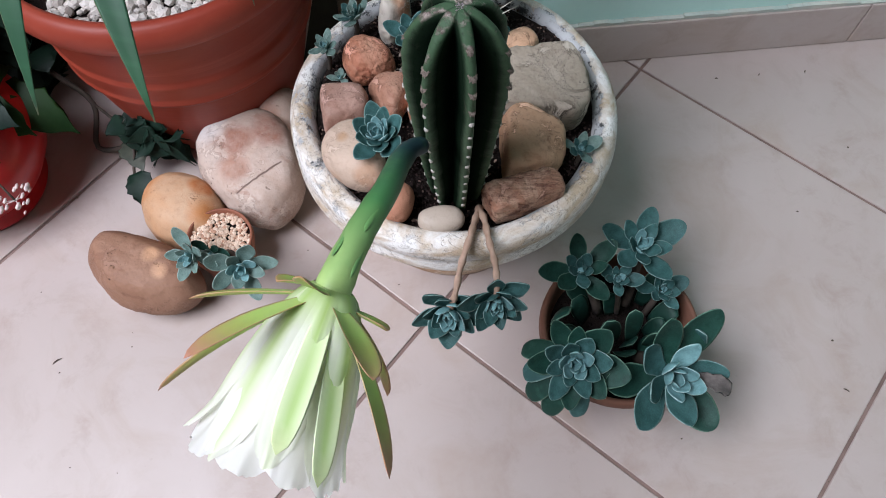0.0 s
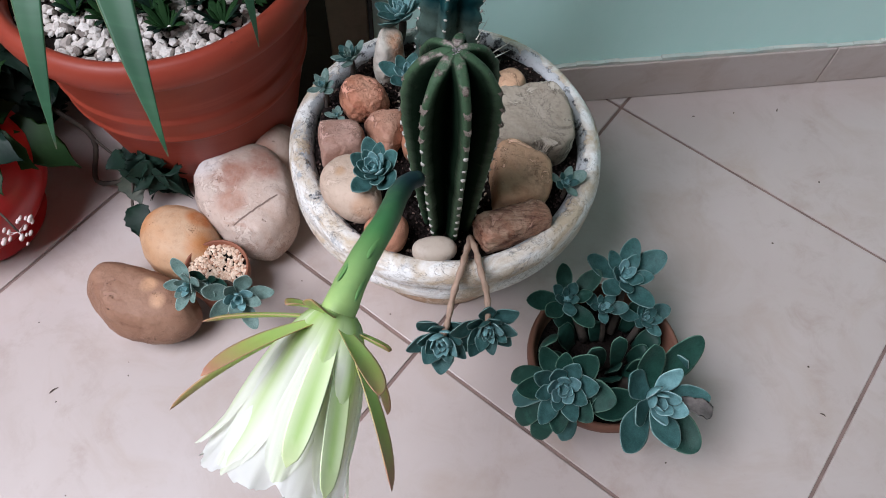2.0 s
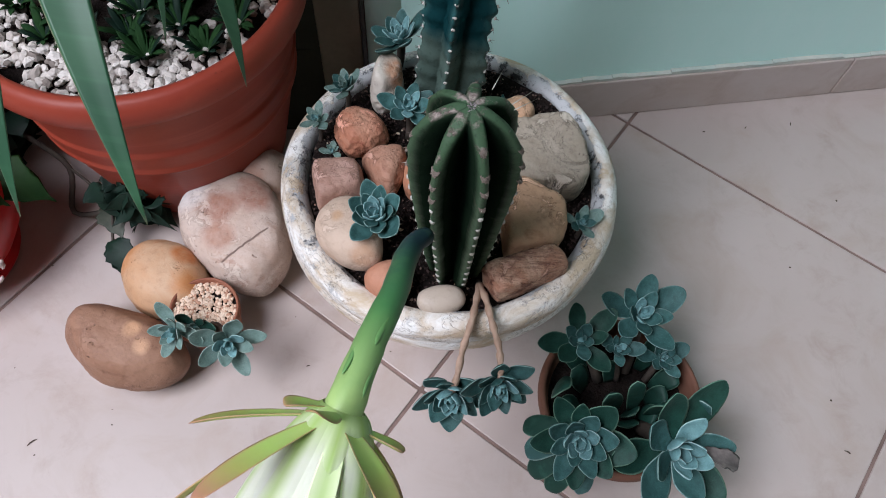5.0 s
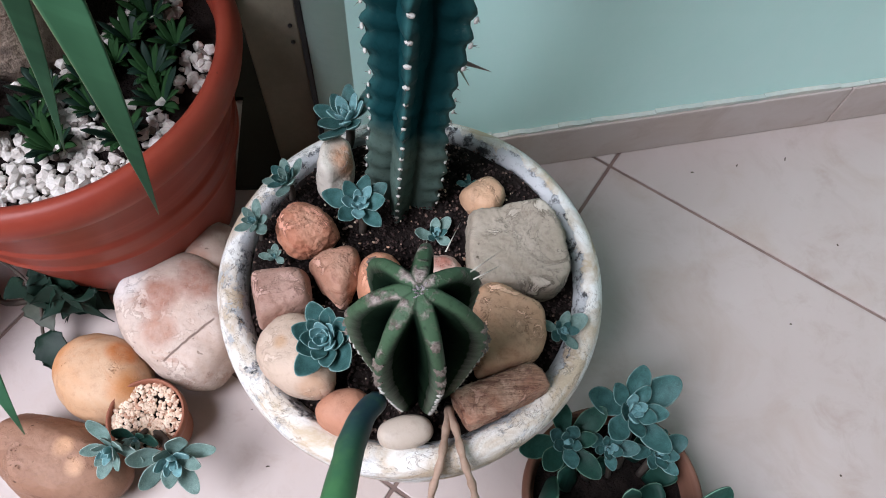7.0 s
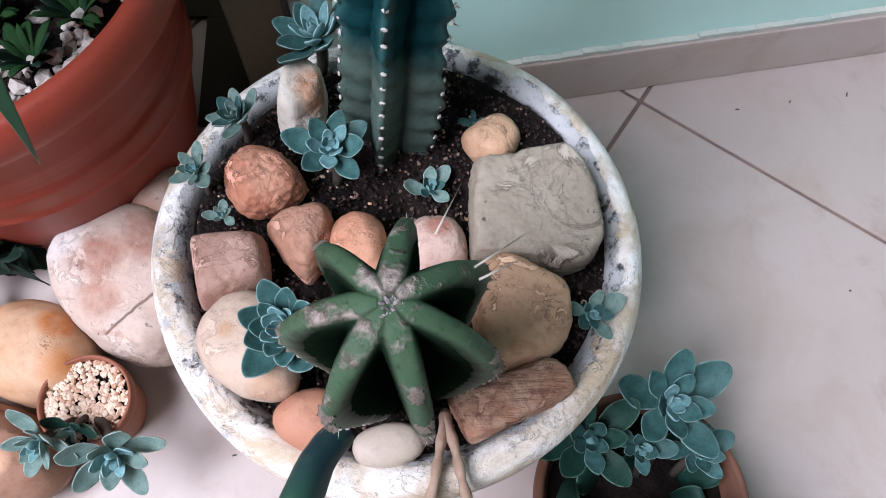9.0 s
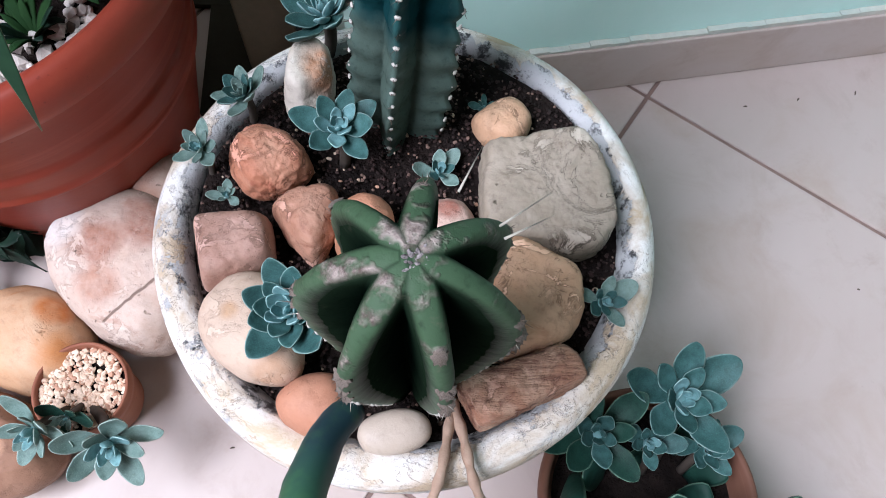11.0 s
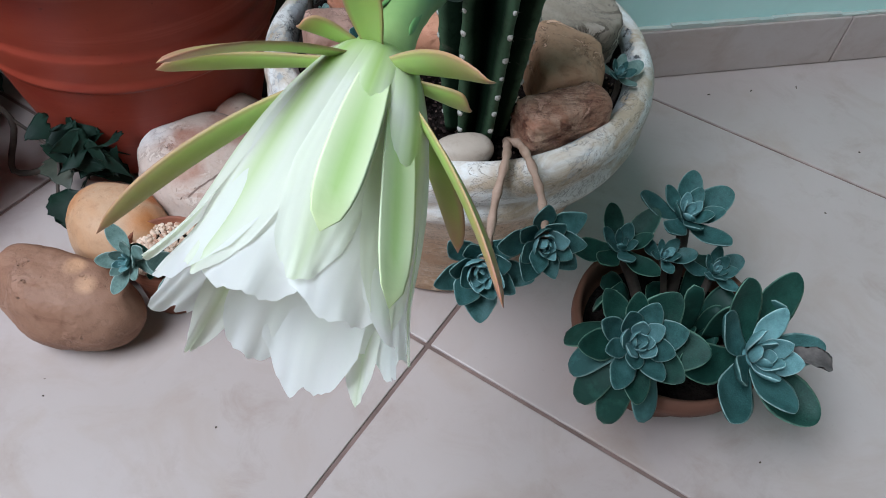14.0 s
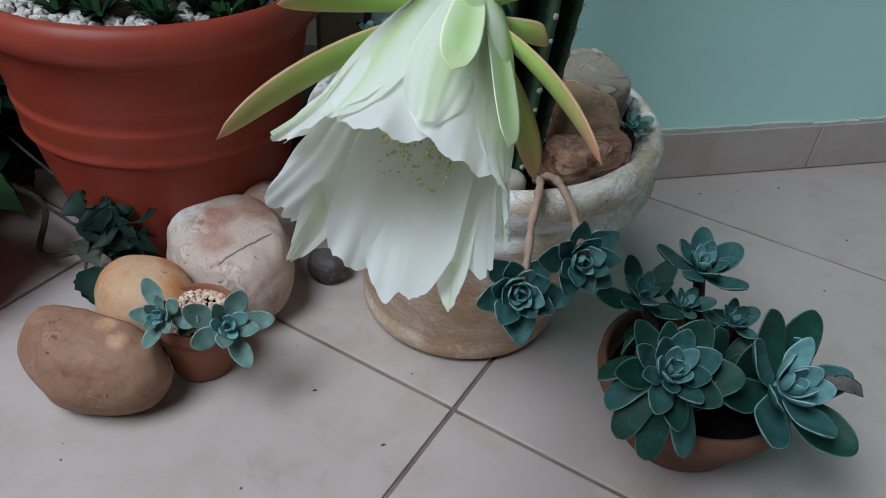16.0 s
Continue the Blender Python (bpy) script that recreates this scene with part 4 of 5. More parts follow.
def tuft(material, name, rough=0.25):
    bm = bmesh.new()
    bmesh.ops.create_icosphere(bm, subdivisions=3, radius=1)
    for v in bm.verts:
        v.co *= 1 + rough * noise.noise(v.co * 3) + rough * 0.6 * noise.noise(v.co * 7)
        v.co.x *= 0.6
    return mesh_of(bm, name, material)


TUFT, TUFT_OLD = tuft(AREOLE, "areole"), tuft(AREOLE_OLD, "areole", 0.7)


def spine_cone(bm, p, d, length, r):
    d = d.normalized()
    s = d.orthogonal().normalized()
    t = d.cross(s)
    ring = [bm.verts.new(p + r * (math.cos(k * 2.094) * s + math.sin(k * 2.094) * t)) for k in range(3)]
    tip = bm.verts.new(p + d * length)
    for k in range(3):
        bm.faces.new((ring[k], ring[(k + 1) % 3], tip))


# short ribbed cactus in front, in flower
CB = Vector((0.043, 0.480, 0.236))
short = thing("flowering_cactus", CB, "short dark green ribbed cactus with one large white flower", "cactus")
H = 0.256
RIBS, FIRST = 7, -125


def short_radius(z):
    u = z / H
    body = 0.0220 + 0.0145 * min(1, max(0, u / 0.68)) ** 0.75
    if u > 0.76:
        v = (u - 0.76) / 0.24
        body = 0.0328 * max(0.0, 1 - v ** 3.0) ** 0.58 + 0.0035
    return body


def short_bend(z):
    u = z / H
    return (-0.006 * u + 0.002 * u * u, -0.026 * u)


zs = [H * i / 46 for i in range(38)] + [H * (37 + 9 * math.sin(k / 14 * math.pi / 2)) / 46 for k in range(1, 15)]
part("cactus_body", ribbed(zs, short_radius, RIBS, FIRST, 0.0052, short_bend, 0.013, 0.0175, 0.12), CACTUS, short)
rnd = random.Random(8)
white_spines, dark_spines = bmesh.new(), bmesh.new()
for k in range(RIBS):
    a = radians(FIRST + k * 360 / RIBS)
    for i in range(1, 15):
        z = 0.0175 * i + rnd.uniform(-0.002, 0.002)
        if z > H * 0.955:
            continue
        r = short_radius(z) * 1.0
        bx, by = short_bend(z)
        p = Vector((bx + r * math.cos(a), by + r * math.sin(a), z))
        top = z > H * 0.72
        s = rnd.uniform(0.0013, 0.0020)
        part("areole", TUFT_OLD if top else TUFT, None, short, at=Matrix.Translation(p) @ pose(0, 0, 0, 0, 0, math.degrees(a)) @ pose(0, 0, 0, 0, -35 if top else 0, 0) @ Matrix.Diagonal((s * (0.45 if top else 1), s * (1.3 if top else 1), s * (1.5 if top else 1.2), 1)))
        for _ in range(2):
            d = Vector((math.cos(a) + rnd.uniform(-0.8, 0.8), math.sin(a) + rnd.uniform(-0.8, 0.8), rnd.uniform(-0.4, 0.9)))
            spine_cone(dark_spines if rnd.random() < 0.75 else white_spines, p, d, rnd.uniform(0.002, 0.0055), 0.00025)
for a, l in ((60, 0.018), (28, 0.020), (20, 0.016)):
    z = H * 0.93
    p = Vector((short_bend(z)[0] + 0.028 * math.cos(radians(a)), short_bend(z)[1] + 0.028 * math.sin(radians(a)), z))
    spine_cone(white_spines, p, Vector((math.cos(radians(a)), math.sin(radians(a)), 0.35)), l, 0.0005)
part("spine_cover", dark_spines, SPINE, short, "short dark spines")["kind"] = "stuff"
part("spine_cover", white_spines, SPINE_PALE, short, "short pale spines")["kind"] = "stuff"
crown_wool = bmesh.new()
for i in range(70):
    a, r = rnd.uniform(0, 6.28), 0.0058 * math.sqrt(rnd.random())
    m = Matrix.Translation((short_bend(H)[0] + r * math.cos(a), short_bend(H)[1] + r * math.sin(a), H - 0.0002 - r * 0.25)) @ Euler((rnd.uniform(-1, 1), rnd.uniform(-1, 1), rnd.uniform(0, 3))).to_matrix().to_4x4() @ Matrix.Diagonal((0.0007, 0.0012, 0.0016, 1))
    bmesh.ops.create_icosphere(crown_wool, subdivisions=1, radius=rnd.uniform(0.6, 1.1), matrix=m)
part("crown_wool", crown_wool, CROWN, short, "grey-violet woolly crown")

# flower
FB = Vector((-0.026, 0.303, 0.430)) - CB       # where the tube opens into the flower
FA = Vector((-0.34, -0.84, -0.43)).normalized()  # the way the flower looks
TB = Vector((0.016, 0.435, 0.374)) - CB
tube_line = smooth_line([TB, Vector((0.006, 0.418, 0.388)) - CB, Vector((-0.003, 0.375, 0.412)) - CB, Vector((-0.016, 0.335, 0.427)) - CB, FB, FB + FA * 0.014], 6)
nt = len(tube_line) - 1
tube_r = [0.0064 + 0.0026 * math.sin(min(1, i / nt * 1.6) * math.pi / 2) + 0.0030 * max(0, (i / nt - 0.55) / 0.45) ** 1.2 for i in range(nt + 1)]
bm = sweep(tube_line, tube_r, 20)
for v in bm.verts:
    v.co += 0.0008 * noise.noise_vector(v.co * 90)
flower = part("flower", bm, TUBE, short, "large drooping white cactus flower on a green tube")

FX = FA.cross(Vector((0, 0, 1))).normalized()   # sideways, to the right seen from the front
FY = FX.cross(FA).normalized()                  # upwards across the flower


def around(angle):
    a = radians(angle)
    return FX * math.cos(a) + FY * math.sin(a)


# the closed bell that the petals form together
bm = bmesh.new()
along = bm.verts.layers.float.new("along")
bm.verts.layers.float.new("rim")
rows = []
for i in range(17):
    u = i / 16
    row = []
    for j in range(72):
        a = j * 5
        r_ = 0.0108 + 0.0120 * u ** 0.8
        v = bm.verts.new(FB + FA * (0.002 + 0.030 * u) + around(a) * r_)
        v[along] = u * 0.3
        row.append(v)
    rows.append(row)
for a, b in zip(rows, rows[1:]):
    for j in range(72):
        bm.faces.new((a[j], a[(j + 1) % 72], b[(j + 1) % 72], b[j]))
bmesh.ops.solidify(bm, geom=list(bm.faces), thickness=0.0008)
part("corolla", bm, PETAL, flower, "white inner bell of the flower")

rnd = random.Random(31)


def petal(angle, reach, open_r, width, mat, seed, curl=0.0, label="", ruffle=1.0, blunt=0.75):
    """One thin petal of the bell: bent round the axis, folded along its length, with a ruffled, torn end that curls."""
    bm = bmesh.new()
    rim, along = bm.verts.layers.float.new("rim"), bm.verts.layers.float.new("along")
    n, m = 34, 26
    grid = []
    for i in range(n + 1):
        row = []
        for j in range(m + 1):
            y = 2 * j / m - 1
            torn = 1 - 0.13 * abs(y) ** 3.0 + ruffle * (0.055 * noise.noise(Vector((y * 1.7, seed * 3.7, 0))) + 0.022 * noise.noise(Vector((y * 4.0, seed * 5.1, 3))) + 0.014 * noise.noise(Vector((y * 14, seed * 2.1, 5))))
            u = i / n * torn
            w = (0.40 + 0.60 * min(1, u / 0.60) ** 0.9) * (1 - (1 - blunt) * max(0, (u - 0.60) / 0.40) ** 1.7)
            end = max(0, (u - 0.60) / 0.40)
            r = 0.0120 + (open_r - 0.0120) * u ** 0.62 + curl * max(0, u - 0.78) ** 1.4
            arc = y * w * width * 0.5 / r                      # bent round the axis
            wave = 0.0030 * noise.noise(Vector((y * 1.2, u * 1.6, seed * 2.3))) * max(0, u - 0.15)
            wave += ruffle * end ** 1.3 * (0.0045 * noise.noise(Vector((y * 1.9, u * 1.6, seed * 1.9))) + 0.0016 * noise.noise(Vector((y * 4.5, u * 4.0, seed * 4.3))))
            fold = 0.0004 * noise.noise(Vector((y * 9, u * 1.0, seed * 6.1))) * math.sin(min(1, u) * math.pi)
            keel = 0.0022 * (1 - y * y) * math.sin(min(1, u * 1.2) * math.pi)
            d = around(angle + math.degrees(arc) * 0.92)
            v = bm.verts.new(FB + FA * (0.002 + reach * u) + d * (r + wave + fold + keel))
            v[rim], v[along] = abs(y), u
            row.append(v)
        grid.append(row)
    for a, b in zip(grid, grid[1:]):
        for j in range(m):
            bm.faces.new((a[j], a[j + 1], b[j + 1], b[j]))
    part("petal", bm, mat, flower, label)


# inner white petals: angle, length, radius at the mouth, width, curl of the end
for k, (ang, reach, open_r, width, curl) in enumerate((
        (88, 0.102, 0.0375, 0.052, 0.02), (44, 0.103, 0.0410, 0.054, 0.03), (131, 0.101, 0.0405, 0.052, 0.02), (168, 0.106, 0.0430, 0.052, 0.03),
        (-10, 0.113, 0.0420, 0.050, 0.05), (-66, 0.119, 0.0340, 0.050, 0.05), (-98, 0.124, 0.0345, 0.050, 0.03), (-135, 0.110, 0.0400, 0.050, 0.04))):
    petal(ang, reach, open_r, width, PETAL, k + 1, curl, "", 1.0, 0.86)
# outer ones with a green stripe
for k, (ang, reach, open_r, width, curl) in enumerate((
        (66, 0.101, 0.0415, 0.034, 0.02), (24, 0.100, 0.0430, 0.032, 0.04), (150, 0.100, 0.0440, 0.034, 0.02), (108, 0.094, 0.0415, 0.030, 0.0),
        (-36, 0.124, 0.0455, 0.026, 0.04), (-122, 0.124, 0.0450, 0.026, 0.03), (-160, 0.104, 0.0440, 0.030, 0.02))):
    petal(ang, reach, open_r, width, PETAL_OUT, 20 + k, curl, "green-striped outer petal", 0.6, 0.55)


def sepal_shape(u):
    return (0.50 + 0.50 * math.sin(min(1, u / 0.6) * math.pi / 2)) * (1 if u < 0.66 else math.sqrt(max(0.0, 1 - ((u - 0.66) / 0.34) ** 2.4)))


def pointed_shape(u):
    return (0.50 + 0.50 * math.sin(min(1, u / 0.55) * math.pi / 2)) * (1 if u < 0.55 else max(0.0, 1 - ((u - 0.55) / 0.45) ** 2.4) ** 0.7)


def sepal(tip, lift, width, root=0.0, mat=None, label="", hug=0.008):
    tip = Vector(tip) - CB
    way = (tip - FB)
    side = (way - FA * way.dot(FA)).normalized()
    a = FB + FA * root + side * 0.0112
    mid = (a + tip) / 2 + side * hug + Vector((0, 0, lift))
    n = side.cross(way).cross(way).normalized()
    part("sepal", blade(bezier(a, mid, tip, 16), n, width, 0.0012 if mat else 0.0016, sepal_shape if mat else pointed_shape, cup=-0.16 if mat else -0.30, ring=12), mat or SEPAL, flower, label)


sepal((-0.129, 0.249, 0.390), 0.004, 0.0165, 0.014)
sepal((0.010, 0.201, 0.409), 0.002, 0.0165, 0.014)
sepal((-0.107, 0.292, 0.429), -0.003, 0.0135, 0.010, hug=0.012)
sepal((-0.090, 0.246, 0.467), 0.002, 0.0140, 0.010, hug=0.010)
sepal((0.003, 0.238, 0.468), 0.000, 0.0180, 0.010, hug=0.010)
sepal((0.005, 0.279, 0.423), -0.002, 0.0140, 0.010, hug=0.010)
sepal((-0.035, 0.285, 0.482), 0.000, 0.0150, 0.004, hug=0.006)
sepal((-0.056, 0.298, 0.444), 0.000, 0.0150, 0.004)
sepal((0.003, 0.256, 0.368), 0.0, 0.0160, 0.010)
sepal((-0.045, 0.206, 0.441), 0.001, 0.0150, 0.004, SEPAL_GREEN, "broad green sepal lying on the petals", 0.003)
sepal((-0.026, 0.194, 0.420), 0.001, 0.0155, 0.004, SEPAL_GREEN, "broad green sepal lying on the petals", 0.003)
for t_, side_ in ((0.50, 115), (0.62, 60), (0.66, 150), (0.72, 190), (0.74, -20), (0.55, 250)):
    i = int(t_ * nt)
    p, d = tube_line[i], (tube_line[i + 1] - tube_line[i - 1]).normalized()
    o = around(side_)
    o = (o - d * o.dot(d)).normalized()
    a = p + o * tube_r[i] * 0.92
    part("scale", blade(bezier(a, a + d * 0.012 + o * 0.0006, a + d * 0.024 + o * 0.0007, 9), o, 0.0042, 0.0012, pointed_shape, cup=-0.3, ring=8), SCALE, flower, "small green bract on the tube")

stamens, anthers = bmesh.new(), bmesh.new()
for i in range(110):
    a, q = rnd.uniform(0, 360), math.sqrt(rnd.random())
    d = around(a)
    root = FB + FA * 0.030 + d * 0.010 * q
    tip = FB + FA * (0.078 + rnd.uniform(-0.012, 0.010)) + d * 0.016 * q - FY * 0.006
    spine_cone(stamens, root, tip - root, (tip - root).length, 0.0005)
    bmesh.ops.create_icosphere(anthers, subdivisions=1, radius=rnd.uniform(0.0006, 0.0010), matrix=Matrix.Translation(tip))
part("stamen_tuft", stamens, PETAL, flower, "pale thin stamens")["kind"] = "stuff"
part("pollen", anthers, YELLOW, flower, "yellow pollen tips")["kind"] = "stuff"

# tall blue cactus behind
TC = Vector((0.035, 0.645, 0.240))
tall = thing("column_cactus", TC, "tall blue-green column cactus with white woolly areoles", "cactus")
TH = 0.62


def tall_radius(z):
    r = 0.0295 + 0.0025 * math.sin(min(z, 0.12) / 0.12 * math.pi)       # old foot
    if z > 0.12:
        r = 0.0295 + 0.0015 * math.sin(min(z - 0.12, 0.05) / 0.05 * math.pi)
    if z > 0.17:
        r = 0.0295 + 0.0065 * (1 - math.exp(-(z - 0.17) / 0.022)) - 0.02 * max(0, (z - TH * 0.93) / (TH * 0.07)) ** 2
    return r


def tall_bend(z):
    return (0.055 * z, 0.0)


TALL_FIRST = -104
tz = [TH * i / 150 for i in range(151)]
bm = ribbed(tz, tall_radius, 5, TALL_FIRST, 0.0098, tall_bend, 0.060, 0.0215, 0.42, 18, 0.54)
for v in bm.verts:                                     # old scars and dents
    v.co += 0.0030 * noise.noise_vector(v.co * 22) + 0.0011 * noise.noise_vector(v.co * 70)
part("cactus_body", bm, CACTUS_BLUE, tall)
dark_spines = bmesh.new()
for k in range(5):
    a = radians(TALL_FIRST + k * 72)
    i = 0
    z = 0.016
    while z < TH * 0.97:
        r, (bx, by) = tall_radius(z) * 1.0, tall_bend(z)
        p = Vector((bx + r * math.cos(a), by + r * math.sin(a), z))
        s = 0.0015 if z < 0.17 else 0.0021
        part("areole", TUFT, None, tall, at=Matrix.Translation(p) @ pose(0, 0, 0, 0, 0, math.degrees(a)) @ Matrix.Diagonal((s, s * 1.15, s * 0.85, 1)))
        for _ in range(3):
            d = Vector((math.cos(a) + rnd.uniform(-0.6, 0.6), math.sin(a) + rnd.uniform(-0.6, 0.6), rnd.uniform(-0.4, 0.8)))
            spine_cone(dark_spines, p, d, rnd.uniform(0.002, 0.006), 0.0003)
        z += 0.0125 if z < 0.165 else 0.0215
part("spine_cover", dark_spines, SPINE, tall, "short dark spines")["kind"] = "stuff"
bm = bmesh.new()
spine_cone(bm, Vector((0.038, -0.010, 0.185)), Vector((0.020, 0.008, -0.020)), 0.032, 0.0022)
part("thorn", bm, SPINE, tall, "one long black thorn")


# ---------------------------------------------------------------- large orange planter with a yucca
OP = Vector((-0.283, 0.775, 0))
orange = thing("round_planter", OP, "large orange-red terracotta planter with raised bands", "planter")
oprof = [(0.100, 0.0), (0.112, 0.002), (0.117, 0.010), (0.126, 0.050), (0.137, 0.100), (0.1436, 0.136), (0.1442, 0.1385), (0.1475, 0.1405), (0.1492, 0.1435), (0.1490, 0.1470), (0.1478, 0.1490),
         (0.1490, 0.156), (0.1512, 0.172), (0.1522, 0.1765), (0.1518, 0.1795), (0.1500, 0.1812), (0.1512, 0.188), (0.1560, 0.220), (0.1600, 0.245), (0.162, 0.250), (0.170, 0.254), (0.1765, 0.261), (0.1790, 0.271), (0.1780, 0.281),
         (0.1735, 0.289), (0.167, 0.292), (0.161, 0.289), (0.1575, 0.280), (0.156, 0.262), (0.150, 0.235), (0.0, 0.232)]
part("pot", lathe(oprof, 120, 0.006, 9), ORANGE, orange)
bm = bmesh.new()
bmesh.ops.create_circle(bm, cap_ends=True, radius=0.1565, segments=64, matrix=Matrix.Translation((0, 0, 0.260)))
bmesh.ops.create_circle(bm, cap_ends=True, radius=0.1500, segments=64, matrix=Matrix.Translation((0, 0, 0.240)))
part("soil", bm, SOIL, orange, "dark soil under white gravel")


SEEN = []


def gravel_place(rnd):
    """A free spot on the gravelled part; after forty tries the last one is taken."""
    for turn in range(40):
        a, r = rnd.uniform(0, 6.2832), 0.150 * math.sqrt(rnd.random())
        x, y = r * math.cos(a), r * math.sin(a)
        bare = noise.noise(Vector((x * 16, y * 16, 4.0)))
        if bare < (0.34 if y < -0.075 else -0.06) and math.hypot(x + 0.02, y - 0.03) > 0.052:
            if turn > 30 or all((x - p) ** 2 + (y - q) ** 2 > 0.000062 for p, q in SEEN):
                break
    SEEN.append((x, y))
    return (OP.x + x, OP.y + y, 0.2635 + rnd.uniform(-0.002, 0.003))


scatter("gravel", 760, gravel_place, 0.0058, GRAVEL_WHITE, 12, "angular white marble gravel over dark soil", "gravel", 0.75)

yc = Vector((-0.300, 0.802, 0.258))
yucca = thing("yucca", yc, "yucca with a rough trunk and long stiff dark leaves", "yucca")
line = [Vector((0.02 * math.sin(i * 0.2), 0.01 * i / 12, 0.42 * i / 16)) for i in range(17)]
bm = sweep(line, [0.047 - 0.010 * i / 16 for i in range(17)], 32)
for v in bm.verts:
    v.co += 0.004 * noise.noise_vector(v.co * 60)
part("trunk", bm, BARK, yucca, "rough brown trunk")
crown = Vector((0.02, 0.0, 0.42))


def yucca_shape(u):
    return 0.55 + 0.45 * math.sin(min(1, u / 0.45) * math.pi / 2) if u < 0.45 else max(0.02, 1 - ((u - 0.45) / 0.55) ** 1.7)


def yucca_leaf(tip, mid, width, root=None):
    a = crown + Vector((0, 0, -0.05)) if root is None else Vector(root) - yc
    tip, mid = Vector(tip) - yc, Vector(mid) - yc
    ln = bezier(a, mid, tip, 20)
    n = (tip - a).cross(Vector((0, 0, 1))).cross(tip - a)
    part("leaf", blade(ln, n, width, 0.0022, yucca_shape, cup=0.18, ring=10), YUCCA, yucca)


yucca_leaf((-0.229, 0.418, 0.421), (-0.225, 0.520, 0.600), 0.030)
yucca_leaf((-0.151, 0.412, 0.425), (-0.205, 0.540, 0.560), 0.034)
yucca_leaf((-0.119, 0.557, 0.377), (-0.130, 0.640, 0.590), 0.030)
yucca_leaf((-0.195, 0.617, 0.355), (-0.165, 0.690, 0.560), 0.022)
yucca_leaf((0.084, 0.668, 0.358), (0.000, 0.674, 0.560), 0.026)
yucca_leaf((-0.40, 0.470, 0.470), (-0.36, 0.540, 0.680), 0.032)
# unseen crown leaves, packed densely to shade the large planter
rnd = random.Random(77)
for i in range(84):
    a = i * 137.5 + rnd.uniform(-12, 12)
    f = i / 83
    reach = rnd.uniform(0.30, 0.44) * (1 - 0.35 * f)
    lift = -0.10 + 0.55 * f + rnd.uniform(-0.05, 0.05)
    w = math.cos(radians(a + 90))                      # 1 towards the open side, where the leaves stand higher
    if w > 0.1 and math.cos(radians(a)) > -0.6:
        lift = max(lift, 0.20 + 0.25 * w)
        reach *= 0.8
    way = Vector((math.cos(radians(a)), math.sin(radians(a)), 0))
    yucca_leaf(yc + crown + way * reach + Vector((0, 0, lift)), yc + crown + way * reach * 0.55 + Vector((0, 0, lift * 0.8 + 0.12)), rnd.uniform(0.030, 0.040))

# small weeds in the gravel
for k, (x, y) in enumerate(((-0.195, 0.690), (-0.250, 0.680), (-0.310, 0.690), (-0.180, 0.755), (-0.225, 0.720), (-0.165, 0.790), (-0.190, 0.820), (-0.215, 0.770), (-0.170, 0.725), (-0.350, 0.700), (-0.385, 0.740), (-0.240, 0.870), (-0.205, 0.850), (-0.270, 0.705), (-0.235, 0.750), (-0.265, 0.735), (-0.205, 0.795), (-0.335, 0.725), (-0.365, 0.765), (-0.180, 0.850))):
    weed = thing("weed", (x, y, 0.258), "low dark green weed growing through white gravel", "weed", "weeds in the gravel")
    rnd = random.Random(90 + k)
    for i in range(22):
        a, l = radians(i * 137.5), rnd.uniform(0.018, 0.038)
        ln = bezier((0, 0, 0.002), (math.cos(a) * l * 0.3, math.sin(a) * l * 0.3, l * 0.7), (math.cos(a) * l * 0.7, math.sin(a) * l * 0.7, l * rnd.uniform(0.5, 1.1)), 6)
        part("leaf", blade(ln, (0, 0, 1), l * 0.24, 0.0009, pointed_shape, ring=6), rnd.choice((WEED_LEAF, WEED_LEAF, VINE_LEAF)), weed)

# ---------------------------------------------------------------- stones on the floor
G = "boulders on the floor"
stone("boulder", "large pale pink boulder with brown patches", (-0.203, 0.612, -0.001), 0.088, ((150, 0.072), (110, 0.066), (50, 0.066), (15, 0.060), (-39, 0.074), (-112, 0.060), (-140, 0.056), (-168, 0.065)), S_BIGPINK, 41, 6.5, 0.05, 0.006, lean=18, tilt=(-2, -4), group=G, terrace=0.03)
stone("boulder", "small pinkish stone behind the pale boulder", (-0.178, 0.688, -0.001), 0.088, ((90, 0.034), (30, 0.036), (-30, 0.036), (-90, 0.032), (-150, 0.036), (150, 0.036)), S_BIGPINK, 42, 4.5, 0.05, 0.005, group=G, terrace=0.0)
stone("boulder", "round ochre boulder with rusty streaks", (-0.277, 0.553, -0.001), 0.078, ((160, 0.049), (96, 0.046), (52, 0.044), (3, 0.050), (-72, 0.046), (-123, 0.045), (-153, 0.047)), S_ROUND, 43, 4, 0.04, 0.004, group=G, terrace=0.0)
stone("boulder", "smooth brown boulder with orange flakes", (-0.302, 0.470, -0.001), 0.080, ((151, 0.068), (78, 0.040), (53, 0.042), (2, 0.064), (-61, 0.055), (-99, 0.042), (-140, 0.046)), S_MUD, 44, 8, 0.04, 0.008, lean=24, tilt=(5, -6), group=G, terrace=0.03)
stone("boulder", "small dark pebble in the shade of the planter", (-0.104, 0.632, -0.001), 0.034, ((80, 0.018), (10, 0.022), (-60, 0.020), (-120, 0.018), (170, 0.022)), S_DARK, 45, 5, 0.06, 0.01, group=G, terrace=0.0)

